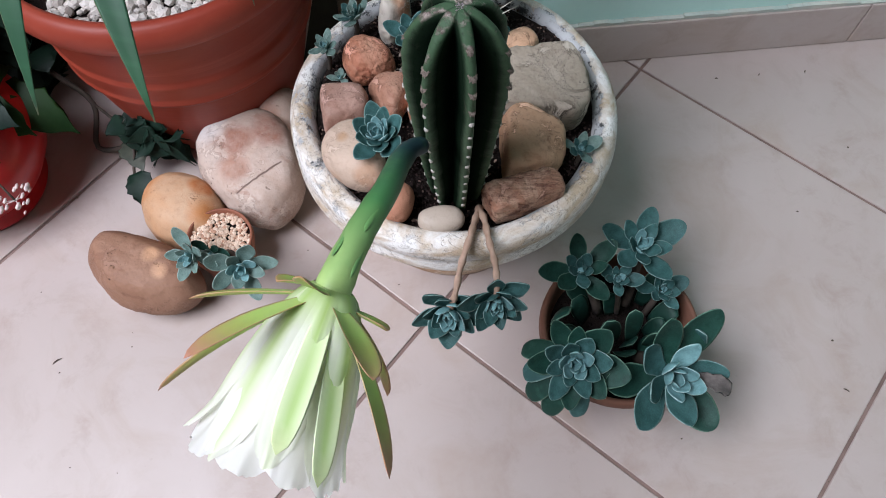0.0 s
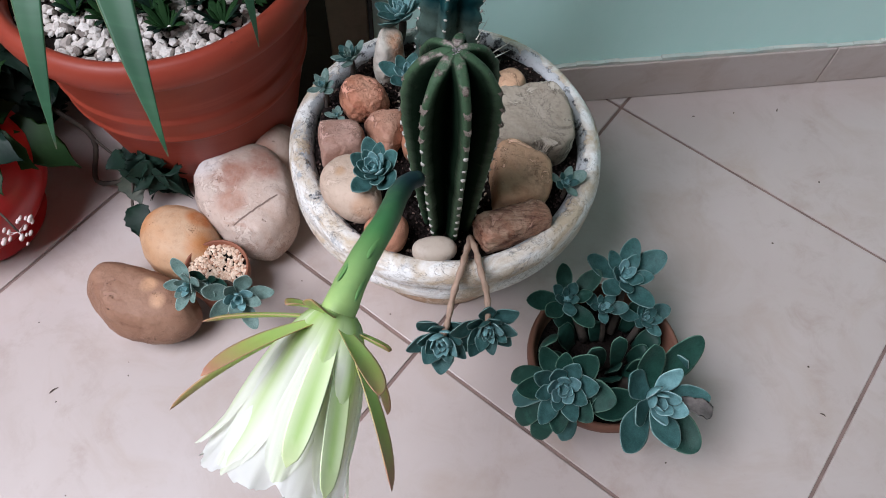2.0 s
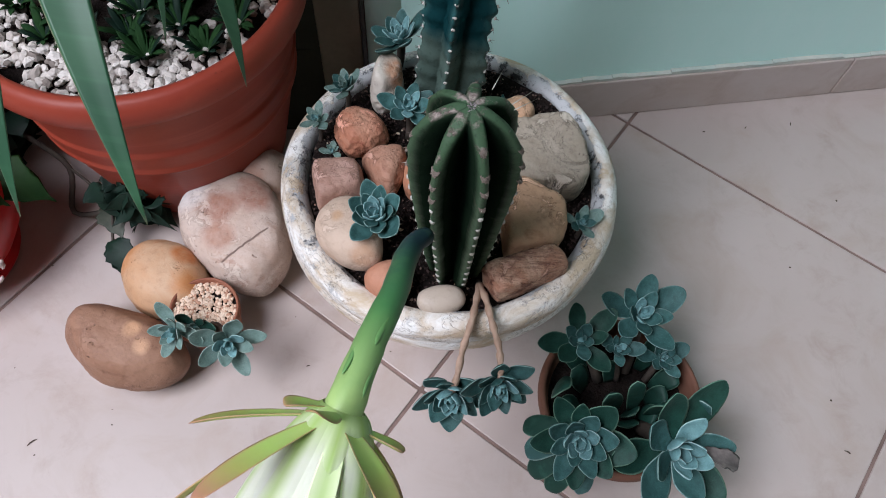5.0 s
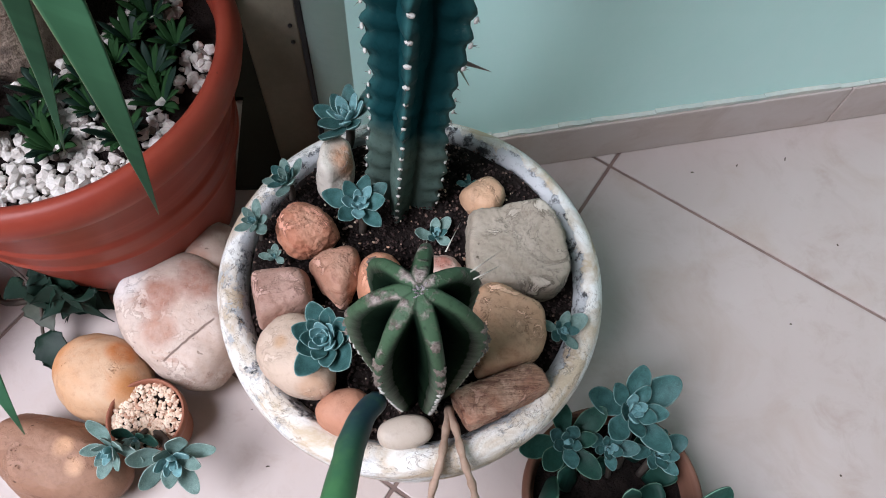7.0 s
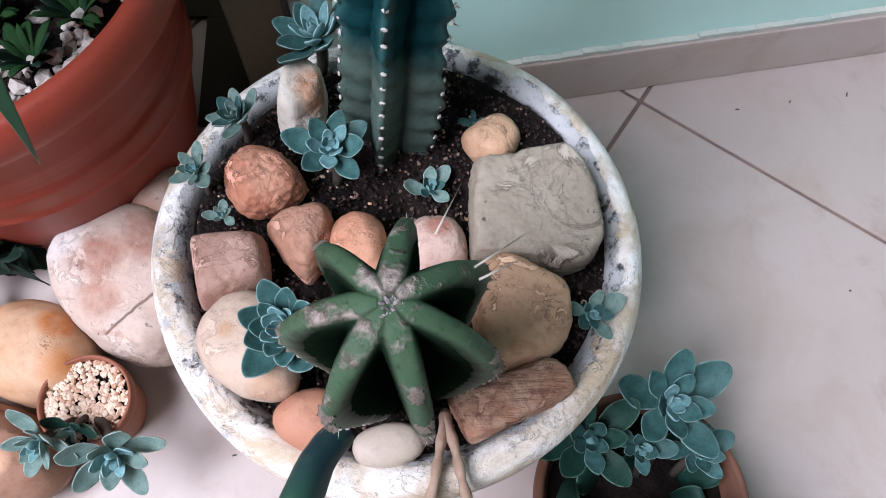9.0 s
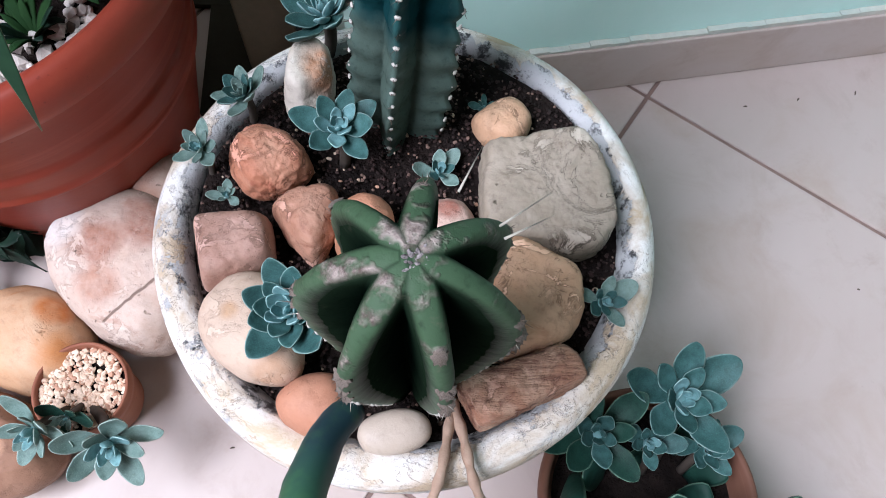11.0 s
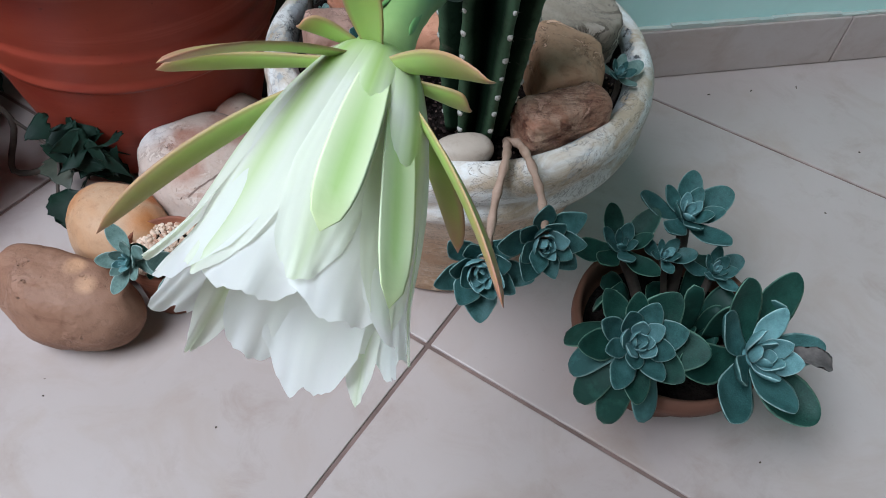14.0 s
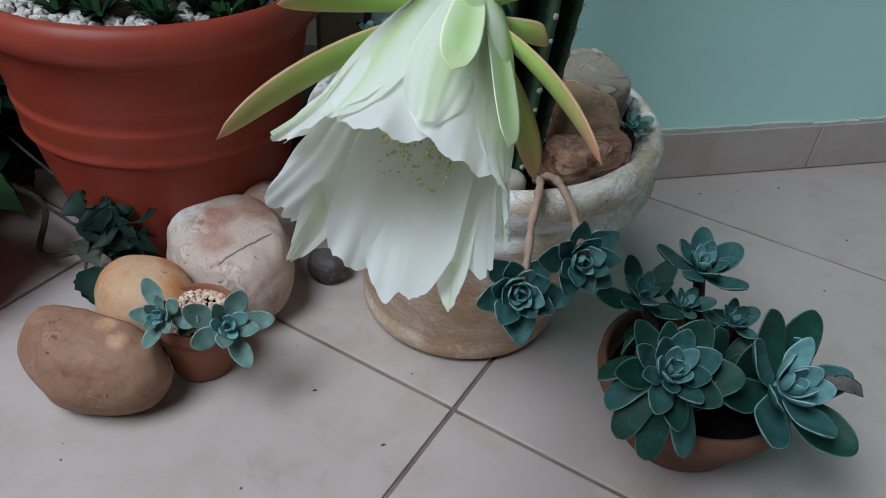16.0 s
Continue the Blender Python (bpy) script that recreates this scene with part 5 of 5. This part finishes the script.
# ---------------------------------------------------------------- small clay pot
SP = Vector((-0.219, 0.506, 0))
sp = thing("small_potted_succulent", SP, "two grey-green rosettes in a small terracotta pot", "potted succulent")
part("pot", lathe([(r * 0.89, z) for r, z in ((0.027, 0), (0.031, 0.001), (0.033, 0.006), (0.0375, 0.045), (0.0385, 0.052), (0.0412, 0.053), (0.0422, 0.060), (0.0418, 0.068), (0.0400, 0.0695), (0.0385, 0.067), (0.0375, 0.055), (0.0, 0.054))], 56, 0.01, 2), TERRA, sp)
bm = bmesh.new()
bmesh.ops.create_circle(bm, cap_ends=True, radius=0.0336, segments=40, matrix=Matrix.Translation((0, 0, 0.0595)))
part("soil", bm, SOIL, sp)
scatter("gravel", 500, in_disc((0, 0), 0, 0.0328, 0.0625), 0.0027, GRAVEL_CREAM, 13, "cream pea gravel topping the soil", "gravel", 0.8, parent=sp)
rosette(sp, Vector((-0.181, 0.454, 0.096)) - SP, (0.30, -0.75, 0.75), 0.036, 16, 51, 5, ("grey", "grey", "pale", "pale"), 4, 70, stalk=(0.010, -0.015, 0.06))
rosette(sp, Vector((-0.240, 0.466, 0.098)) - SP, (-0.30, -0.75, 0.75), 0.029, 16, 52, 3, ("grey", "grey", "pale"), 6, 72, stalk=(-0.010, -0.015, 0.06))
rosette(sp, Vector((-0.222, 0.478, 0.083)) - SP, (0.0, -0.6, 0.8), 0.022, 8, 53, 4, ("old", "grey"), 12, 60, stalk=(0, -0.012, 0.06))

# ---------------------------------------------------------------- right clay pot
RP = Vector((0.222, 0.412, 0))
rp = thing("potted_succulent", RP, "cluster of blue-green rosettes in a low terracotta pot", "potted succulent")
part("pot", lathe([(0.048, 0), (0.053, 0.001), (0.057, 0.007), (0.066, 0.030), (0.073, 0.052), (0.076, 0.056), (0.0825, 0.058), (0.0845, 0.066), (0.0840, 0.078), (0.0815, 0.081), (0.0780, 0.079), (0.0750, 0.064), (0.0700, 0.050), (0.0, 0.048)], 72, 0.008, 4), TERRA_DIRTY, rp)
bm = bmesh.new()
bmesh.ops.create_circle(bm, cap_ends=True, radius=0.0715, segments=48, matrix=Matrix.Translation((0, 0, 0.054)))
part("soil", bm, SOIL, rp)
scatter("loose_soil", 160, in_disc((0, 0), 0, 0.068, 0.055), 0.0022, SOIL, 14, "dark crumbs of soil", "soil", parent=rp)
rosette(rp, Vector((0.160, 0.347, 0.148)) - RP, (-0.12, -0.50, 0.90), 0.047, 27, 61, 0, ("old", "mid", "mid", "pale", "pale"), 2, 74, stalk=(-0.025, -0.02, 0.066))
rosette(rp, Vector((0.258, 0.340, 0.134)) - RP, (0.22, -0.50, 0.85), 0.063, 19, 62, 7, ("old", "mid", "pale", "pale"), 0, 76, 25, stalk=(0.02, -0.03, 0.066))
rosette(rp, Vector((0.235, 0.476, 0.147)) - RP, (0.06, -0.10, 1), 0.042, 17, 63, 5, ("mid", "mid", "pale"), 4, 68, stalk=(0.01, 0.03, 0.066))
rosette(rp, Vector((0.174, 0.452, 0.133)) - RP, (-0.10, -0.25, 1), 0.040, 14, 64, 5, ("old", "mid", "mid"), 8, 66, 60, stalk=(-0.02, 0.02, 0.066))
rosette(rp, Vector((0.212, 0.447, 0.124)) - RP, (0, -0.25, 1), 0.023, 13, 65, 2, ("mid", "mid", "pale"), 12, 74, stalk=(0, 0.02, 0.066))
rosette(rp, Vector((0.263, 0.444, 0.106)) - RP, (0.15, -0.25, 1), 0.028, 15, 66, 2, ("mid", "mid", "pale"), 8, 72, stalk=(0.03, 0.02, 0.066))
for k, (a, b, c, w, mat) in enumerate((
        ((0.165, 0.430, 0.075), (0.150, 0.412, 0.115), (0.150, 0.400, 0.128), 0.026, ECH_OLD),
        ((0.215, 0.400, 0.070), (0.205, 0.400, 0.110), (0.196, 0.398, 0.128), 0.022, ECH_OLD),
        ((0.232, 0.400, 0.072), (0.228, 0.405, 0.115), (0.226, 0.412, 0.128), 0.018, ECH_OLD),
        ((0.262, 0.400, 0.074), (0.285, 0.395, 0.118), (0.292, 0.385, 0.134), 0.024, ECH),
        ((0.250, 0.395, 0.074), (0.255, 0.395, 0.120), (0.256, 0.384, 0.140), 0.026, ECH_OLD))):
    ln = bezier(Vector(a) - RP, Vector(b) - RP, Vector(c) - RP, 9)
    part("leaf", blade(ln, (0, -0.6, 0.6), w, 0.005, sepal_shape, cup=0.25, ring=10), mat, rp)
rnd = random.Random(58)
for k in range(11):                                   # old leaves that fill the pot between the rosettes
    a, q = radians(k * 137.5), rnd.uniform(0.012, 0.058)
    foot = Vector((q * math.cos(a) * 0.8, q * math.sin(a) * 0.8, 0.056))
    tip = Vector((q * math.cos(a) * 1.25, q * math.sin(a) * 1.25, rnd.uniform(0.076, 0.100)))
    part("leaf", blade(bezier(foot, (foot + tip) / 2 + Vector((0, 0, 0.012)), tip, 8), (math.cos(a) * -0.5, math.sin(a) * -0.5 - 0.3, 0.8), rnd.uniform(0.018, 0.026), 0.004, sepal_shape, cup=0.25, ring=8), ECH_OLD, rp)
for k, (dx, dy, dz, w, mat) in enumerate(((-0.044, -0.010, -0.026, 0.024, ECH), (-0.038, -0.028, -0.040, 0.025, ECH_OLD), (-0.018, -0.042, -0.050, 0.024, ECH_OLD), (0.012, -0.044, -0.046, 0.023, ECH), (-0.046, 0.014, -0.018, 0.023, ECH_OLD))):
    heart = Vector((0.160, 0.357, 0.132)) - RP          # old leaves that hang below the large rosette
    tip = heart + Vector((dx, dy, dz))
    part("leaf", blade(bezier(heart, (heart + tip) / 2 + Vector((0, 0, 0.016)), tip, 26), (dx * 6, dy * 6, 1), w, 0.005, sepal_shape, cup=0.22, ring=12), mat, rp)
ln = bezier(Vector((0.275, 0.345, 0.125)) - RP, Vector((0.292, 0.338, 0.140)) - RP, Vector((0.310, 0.331, 0.130)) - RP, 10)
part("dry_leaf", blade(ln, (0, 0, 1), 0.017, 0.0016, sepal_shape, cup=0.5, ring=10, ragged=0.5, seed=3), DRY, rp, "withered curled grey leaf")

# ---------------------------------------------------------------- red pot, vine and dark corner
RED_AT = Vector((-0.540, 0.600, 0))
red = thing("red_planter", RED_AT, "rounded glossy red planter with broad green leaves", "planter")
part("pot", lathe([(0.060, 0), (0.070, 0.002), (0.074, 0.010), (0.066, 0.022), (0.082, 0.040), (0.100, 0.070), (0.106, 0.100), (0.100, 0.128), (0.086, 0.146), (0.078, 0.150), (0.074, 0.146), (0.072, 0.130), (0, 0.128)], 72), RED, red)
rnd = random.Random(15)


def broad_leaf(parent, root, tip, width, mat, n=(0, 0, 1), rag=0.35, seed=0):
    root, tip = Vector(root), Vector(tip)
    mid = (root + tip) / 2 + Vector((0, 0, 0.2 * (tip - root).length))
    part("leaf", blade(bezier(root, mid, tip, 12), n, width, 0.0012, lambda u: math.sin(min(1, 0.06 + u) ** 0.75 * math.pi) ** 0.8, cup=0.12, ring=14, ragged=rag, seed=seed), mat, parent)


for i, (dx, dy, dz, l, w) in enumerate(((0.075, -0.02, 0.17, 0, 0.075), (0.05, -0.08, 0.17, 0, 0.06), (0.09, 0.04, 0.155, 0, 0.06), (-0.02, -0.10, 0.20, 0, 0.07), (0.02, 0.09, 0.24, 0, 0.08),
                                        (-0.09, 0.0, 0.22, 0, 0.08), (0.09, 0.09, 0.22, 0, 0.07), (-0.05, 0.08, 0.25, 0, 0.08))):
    broad_leaf(red, (dx * 0.25, dy * 0.25, 0.14), (dx, dy, dz - 0.02), w, (GREEN_LEAF, VINE_LEAF)[i % 2], seed=i)
for i, (root, tip, w) in enumerate((((-0.50, 0.60, 0.155), (-0.425, 0.590, 0.150), 0.055), ((-0.50, 0.62, 0.16), (-0.455, 0.670, 0.150), 0.050), ((-0.52, 0.56, 0.155), (-0.480, 0.520, 0.150), 0.060), ((-0.48, 0.585, 0.15), (-0.440, 0.550, 0.140), 0.042))):
    broad_leaf(red, Vector(root) - RED_AT, Vector(tip) - RED_AT, w, (VINE_LEAF, GREEN_LEAF)[i % 2], (0.1, -0.2, 1), 0.5, 60 + i)
for i, (root, tip, w) in enumerate((((-0.480, 0.642, 0.130), (-0.394, 0.624, 0.088), 0.056), ((-0.490, 0.610, 0.150), (-0.425, 0.600, 0.118), 0.050))):
    broad_leaf(red, Vector(root) - RED_AT, Vector(tip) - RED_AT, w, GREEN_LEAF, (0.1, -0.3, 1), 0.35, 80 + i)
bm = bmesh.new()
for i in range(16):
    p = Vector((-0.405, 0.500, 0.155)) - RED_AT + Vector((rnd.uniform(-0.014, 0.014), rnd.uniform(-0.014, 0.014), rnd.uniform(-0.012, 0.012)))
    bmesh.ops.create_icosphere(bm, subdivisions=1, radius=rnd.uniform(0.0012, 0.0028), matrix=Matrix.Translation(p) @ Matrix.Diagonal((1, 2.2, 1, 1)))
for i in range(7):
    p = Vector((-0.405, 0.500, 0.150)) - RED_AT
    spine_cone(bm, p, Vector((rnd.uniform(-1, 1), rnd.uniform(-1, 1), rnd.uniform(-0.8, 1))), 0.014, 0.0009)
part("blossom", bm, FLOWER_WHITE, red, "cluster of tiny pinkish-white blossoms")
part("flower_stalk", sweep(bezier((0.03, -0.03, 0.14), (0.09, -0.06, 0.20), Vector((-0.405, 0.500, 0.150)) - RED_AT, 8), [0.0011] * 9, 6), STEM, red)

vine = thing("vine", (-0.42, 0.69, 0), "dark trailing vine with withered leaves on the floor", "vine")
VO = Vector((-0.42, 0.69, 0))
for pts, r in (((( -0.60, 0.80, 0.10), (-0.548, 0.786, 0.07), (-0.475, 0.737, 0.06), (-0.410, 0.692, 0.055), (-0.408, 0.650, 0.02), (-0.356, 0.650, 0.03), (-0.330, 0.655, 0.05)), 0.0034),
               (((-0.410, 0.692, 0.055), (-0.380, 0.670, 0.05), (-0.352, 0.640, 0.05), (-0.349, 0.610, 0.035), (-0.344, 0.590, 0.03)), 0.0018),
               (((-0.52, 0.82, 0.12), (-0.45, 0.76, 0.09), (-0.38, 0.70, 0.07), (-0.36, 0.68, 0.06)), 0.0016)):
    line = smooth_line([Vector(p) - VO for p in pts], 5)
    part("stem", sweep(line, [r] * len(line), 7), STEM, vine)
for i, (a, b, w, m) in enumerate((((-0.350, 0.655, 0.045), (-0.284, 0.632, 0.030), 0.046, VINE_LEAF), ((-0.360, 0.650, 0.040), (-0.335, 0.605, 0.035), 0.034, VINE_DRY),
                                  ((-0.346, 0.605, 0.035), (-0.322, 0.562, 0.012), 0.032, VINE_LEAF), ((-0.335, 0.672, 0.06), (-0.265, 0.660, 0.035), 0.050, VINE_LEAF), ((-0.345, 0.668, 0.05), (-0.285, 0.640, 0.004), 0.048, VINE_LEAF), ((-0.330, 0.680, 0.07), (-0.270, 0.690, 0.05), 0.040, VINE_LEAF), ((-0.365, 0.690, 0.05), (-0.335, 0.650, 0.006), 0.036, VINE_LEAF), ((-0.330, 0.660, 0.05), (-0.300, 0.665, 0.055), 0.036, VINE_DRY))):
    broad_leaf(vine, Vector(a) - VO, Vector(b) - VO, w, m, (0.1, -0.3, 1), 0.6, 20 + i)

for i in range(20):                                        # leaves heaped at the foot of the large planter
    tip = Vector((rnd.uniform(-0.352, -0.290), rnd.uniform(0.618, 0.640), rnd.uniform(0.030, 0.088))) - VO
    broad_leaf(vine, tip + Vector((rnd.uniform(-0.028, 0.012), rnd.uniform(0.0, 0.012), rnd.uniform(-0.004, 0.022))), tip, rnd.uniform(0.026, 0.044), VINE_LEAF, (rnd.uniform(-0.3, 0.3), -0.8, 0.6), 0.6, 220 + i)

dark = thing("corner_pot", (-0.60, 0.86, 0), "black pot with dark foliage, added to darken the left corner", "planter")
part("pot", lathe([(0.09, 0), (0.095, 0.002), (0.12, 0.20), (0.126, 0.205), (0.126, 0.222), (0.118, 0.222), (0.112, 0.20), (0, 0.19)], 56), DARK_POT, dark)
for i in range(90):                                        # shoots over the edge to the floor, added to darken the corner
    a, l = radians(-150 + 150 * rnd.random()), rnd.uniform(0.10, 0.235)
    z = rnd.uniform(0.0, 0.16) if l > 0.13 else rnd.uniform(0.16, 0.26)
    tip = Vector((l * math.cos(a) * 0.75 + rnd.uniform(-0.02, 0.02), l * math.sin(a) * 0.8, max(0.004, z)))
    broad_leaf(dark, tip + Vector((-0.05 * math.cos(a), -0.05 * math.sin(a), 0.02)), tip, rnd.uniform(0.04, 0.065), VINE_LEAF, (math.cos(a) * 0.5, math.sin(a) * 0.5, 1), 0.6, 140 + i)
for i in range(46):                                        # a low thicket in front of the pot, put over the shaded floor
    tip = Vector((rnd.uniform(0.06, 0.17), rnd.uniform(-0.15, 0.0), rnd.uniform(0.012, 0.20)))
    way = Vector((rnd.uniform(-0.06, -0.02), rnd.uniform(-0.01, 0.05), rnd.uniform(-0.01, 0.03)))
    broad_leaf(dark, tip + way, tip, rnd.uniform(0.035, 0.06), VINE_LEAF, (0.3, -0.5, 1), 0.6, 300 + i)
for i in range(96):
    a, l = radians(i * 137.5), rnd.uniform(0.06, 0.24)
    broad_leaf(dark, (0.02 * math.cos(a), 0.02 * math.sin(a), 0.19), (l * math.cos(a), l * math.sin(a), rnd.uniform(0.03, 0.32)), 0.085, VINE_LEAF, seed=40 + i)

# ---------------------------------------------------------------- litter on the floor
rnd = random.Random(4)


def litter_place(r):
    return (r.uniform(-0.55, 0.75), r.uniform(0.05, 0.85), 0.0006)


scatter("floor_litter", 46, litter_place, 0.0011, SPECK, 44, "tiny dry specks scattered on the floor", "litter", 0.4)
for x, y, l, a in ((-0.399, 0.376, 0.011, 40), (0.491, 0.373, 0.007, -30), (-0.112, 0.465, 0.004, 10), (0.525, 0.823, 0.006, 70), (0.40, 0.806, 0.004, 0), (0.46, 0.815, 0.004, 50), (-0.05, 0.40, 0.004, 20)):
    ln = bezier((-l / 2, 0, 0.0008), (0, l * 0.18, 0.0016), (l / 2, 0, 0.0008), 6)
    ob = part("dry_twig", sweep(ln, [0.0003, 0.0006, 0.0007, 0.0008, 0.0007, 0.0006, 0.0003], 6), SPECK, at=pose(x, y, 0, 0, 0, a))
    tagged(ob, "tiny dry plant fragment lying on the tiles", "litter", "fragments on the floor")

# ---------------------------------------------------------------- floor tiles
T, T2, TILE_TURN, CROSS = 0.449, 0.472, -36.4, (0.017, 0.439)
GAP = 0.0042
bm = box(bmesh.new(), (GAP / 2, GAP / 2, -0.012), (T - GAP / 2, T2 - GAP / 2, 0.0), 0.0012)
tile_mesh = mesh_of(bm, "tile", TILE)
tile_mesh.polygons.foreach_set("use_smooth", [False] * len(tile_mesh.polygons))
frame_m = pose(CROSS[0], CROSS[1], 0, 0, 0, TILE_TURN)
for i in range(-9, 10):
    for j in range(-9, 10):
        m = frame_m @ pose(i * T, j * T2, 0)
        c = m @ Vector((T / 2, T2 / 2, 0))
        if -2.1 < c.x < 3.2 and -2.7 < c.y < 1.5:
            part("tile", tile_mesh, None, floor, at=m)
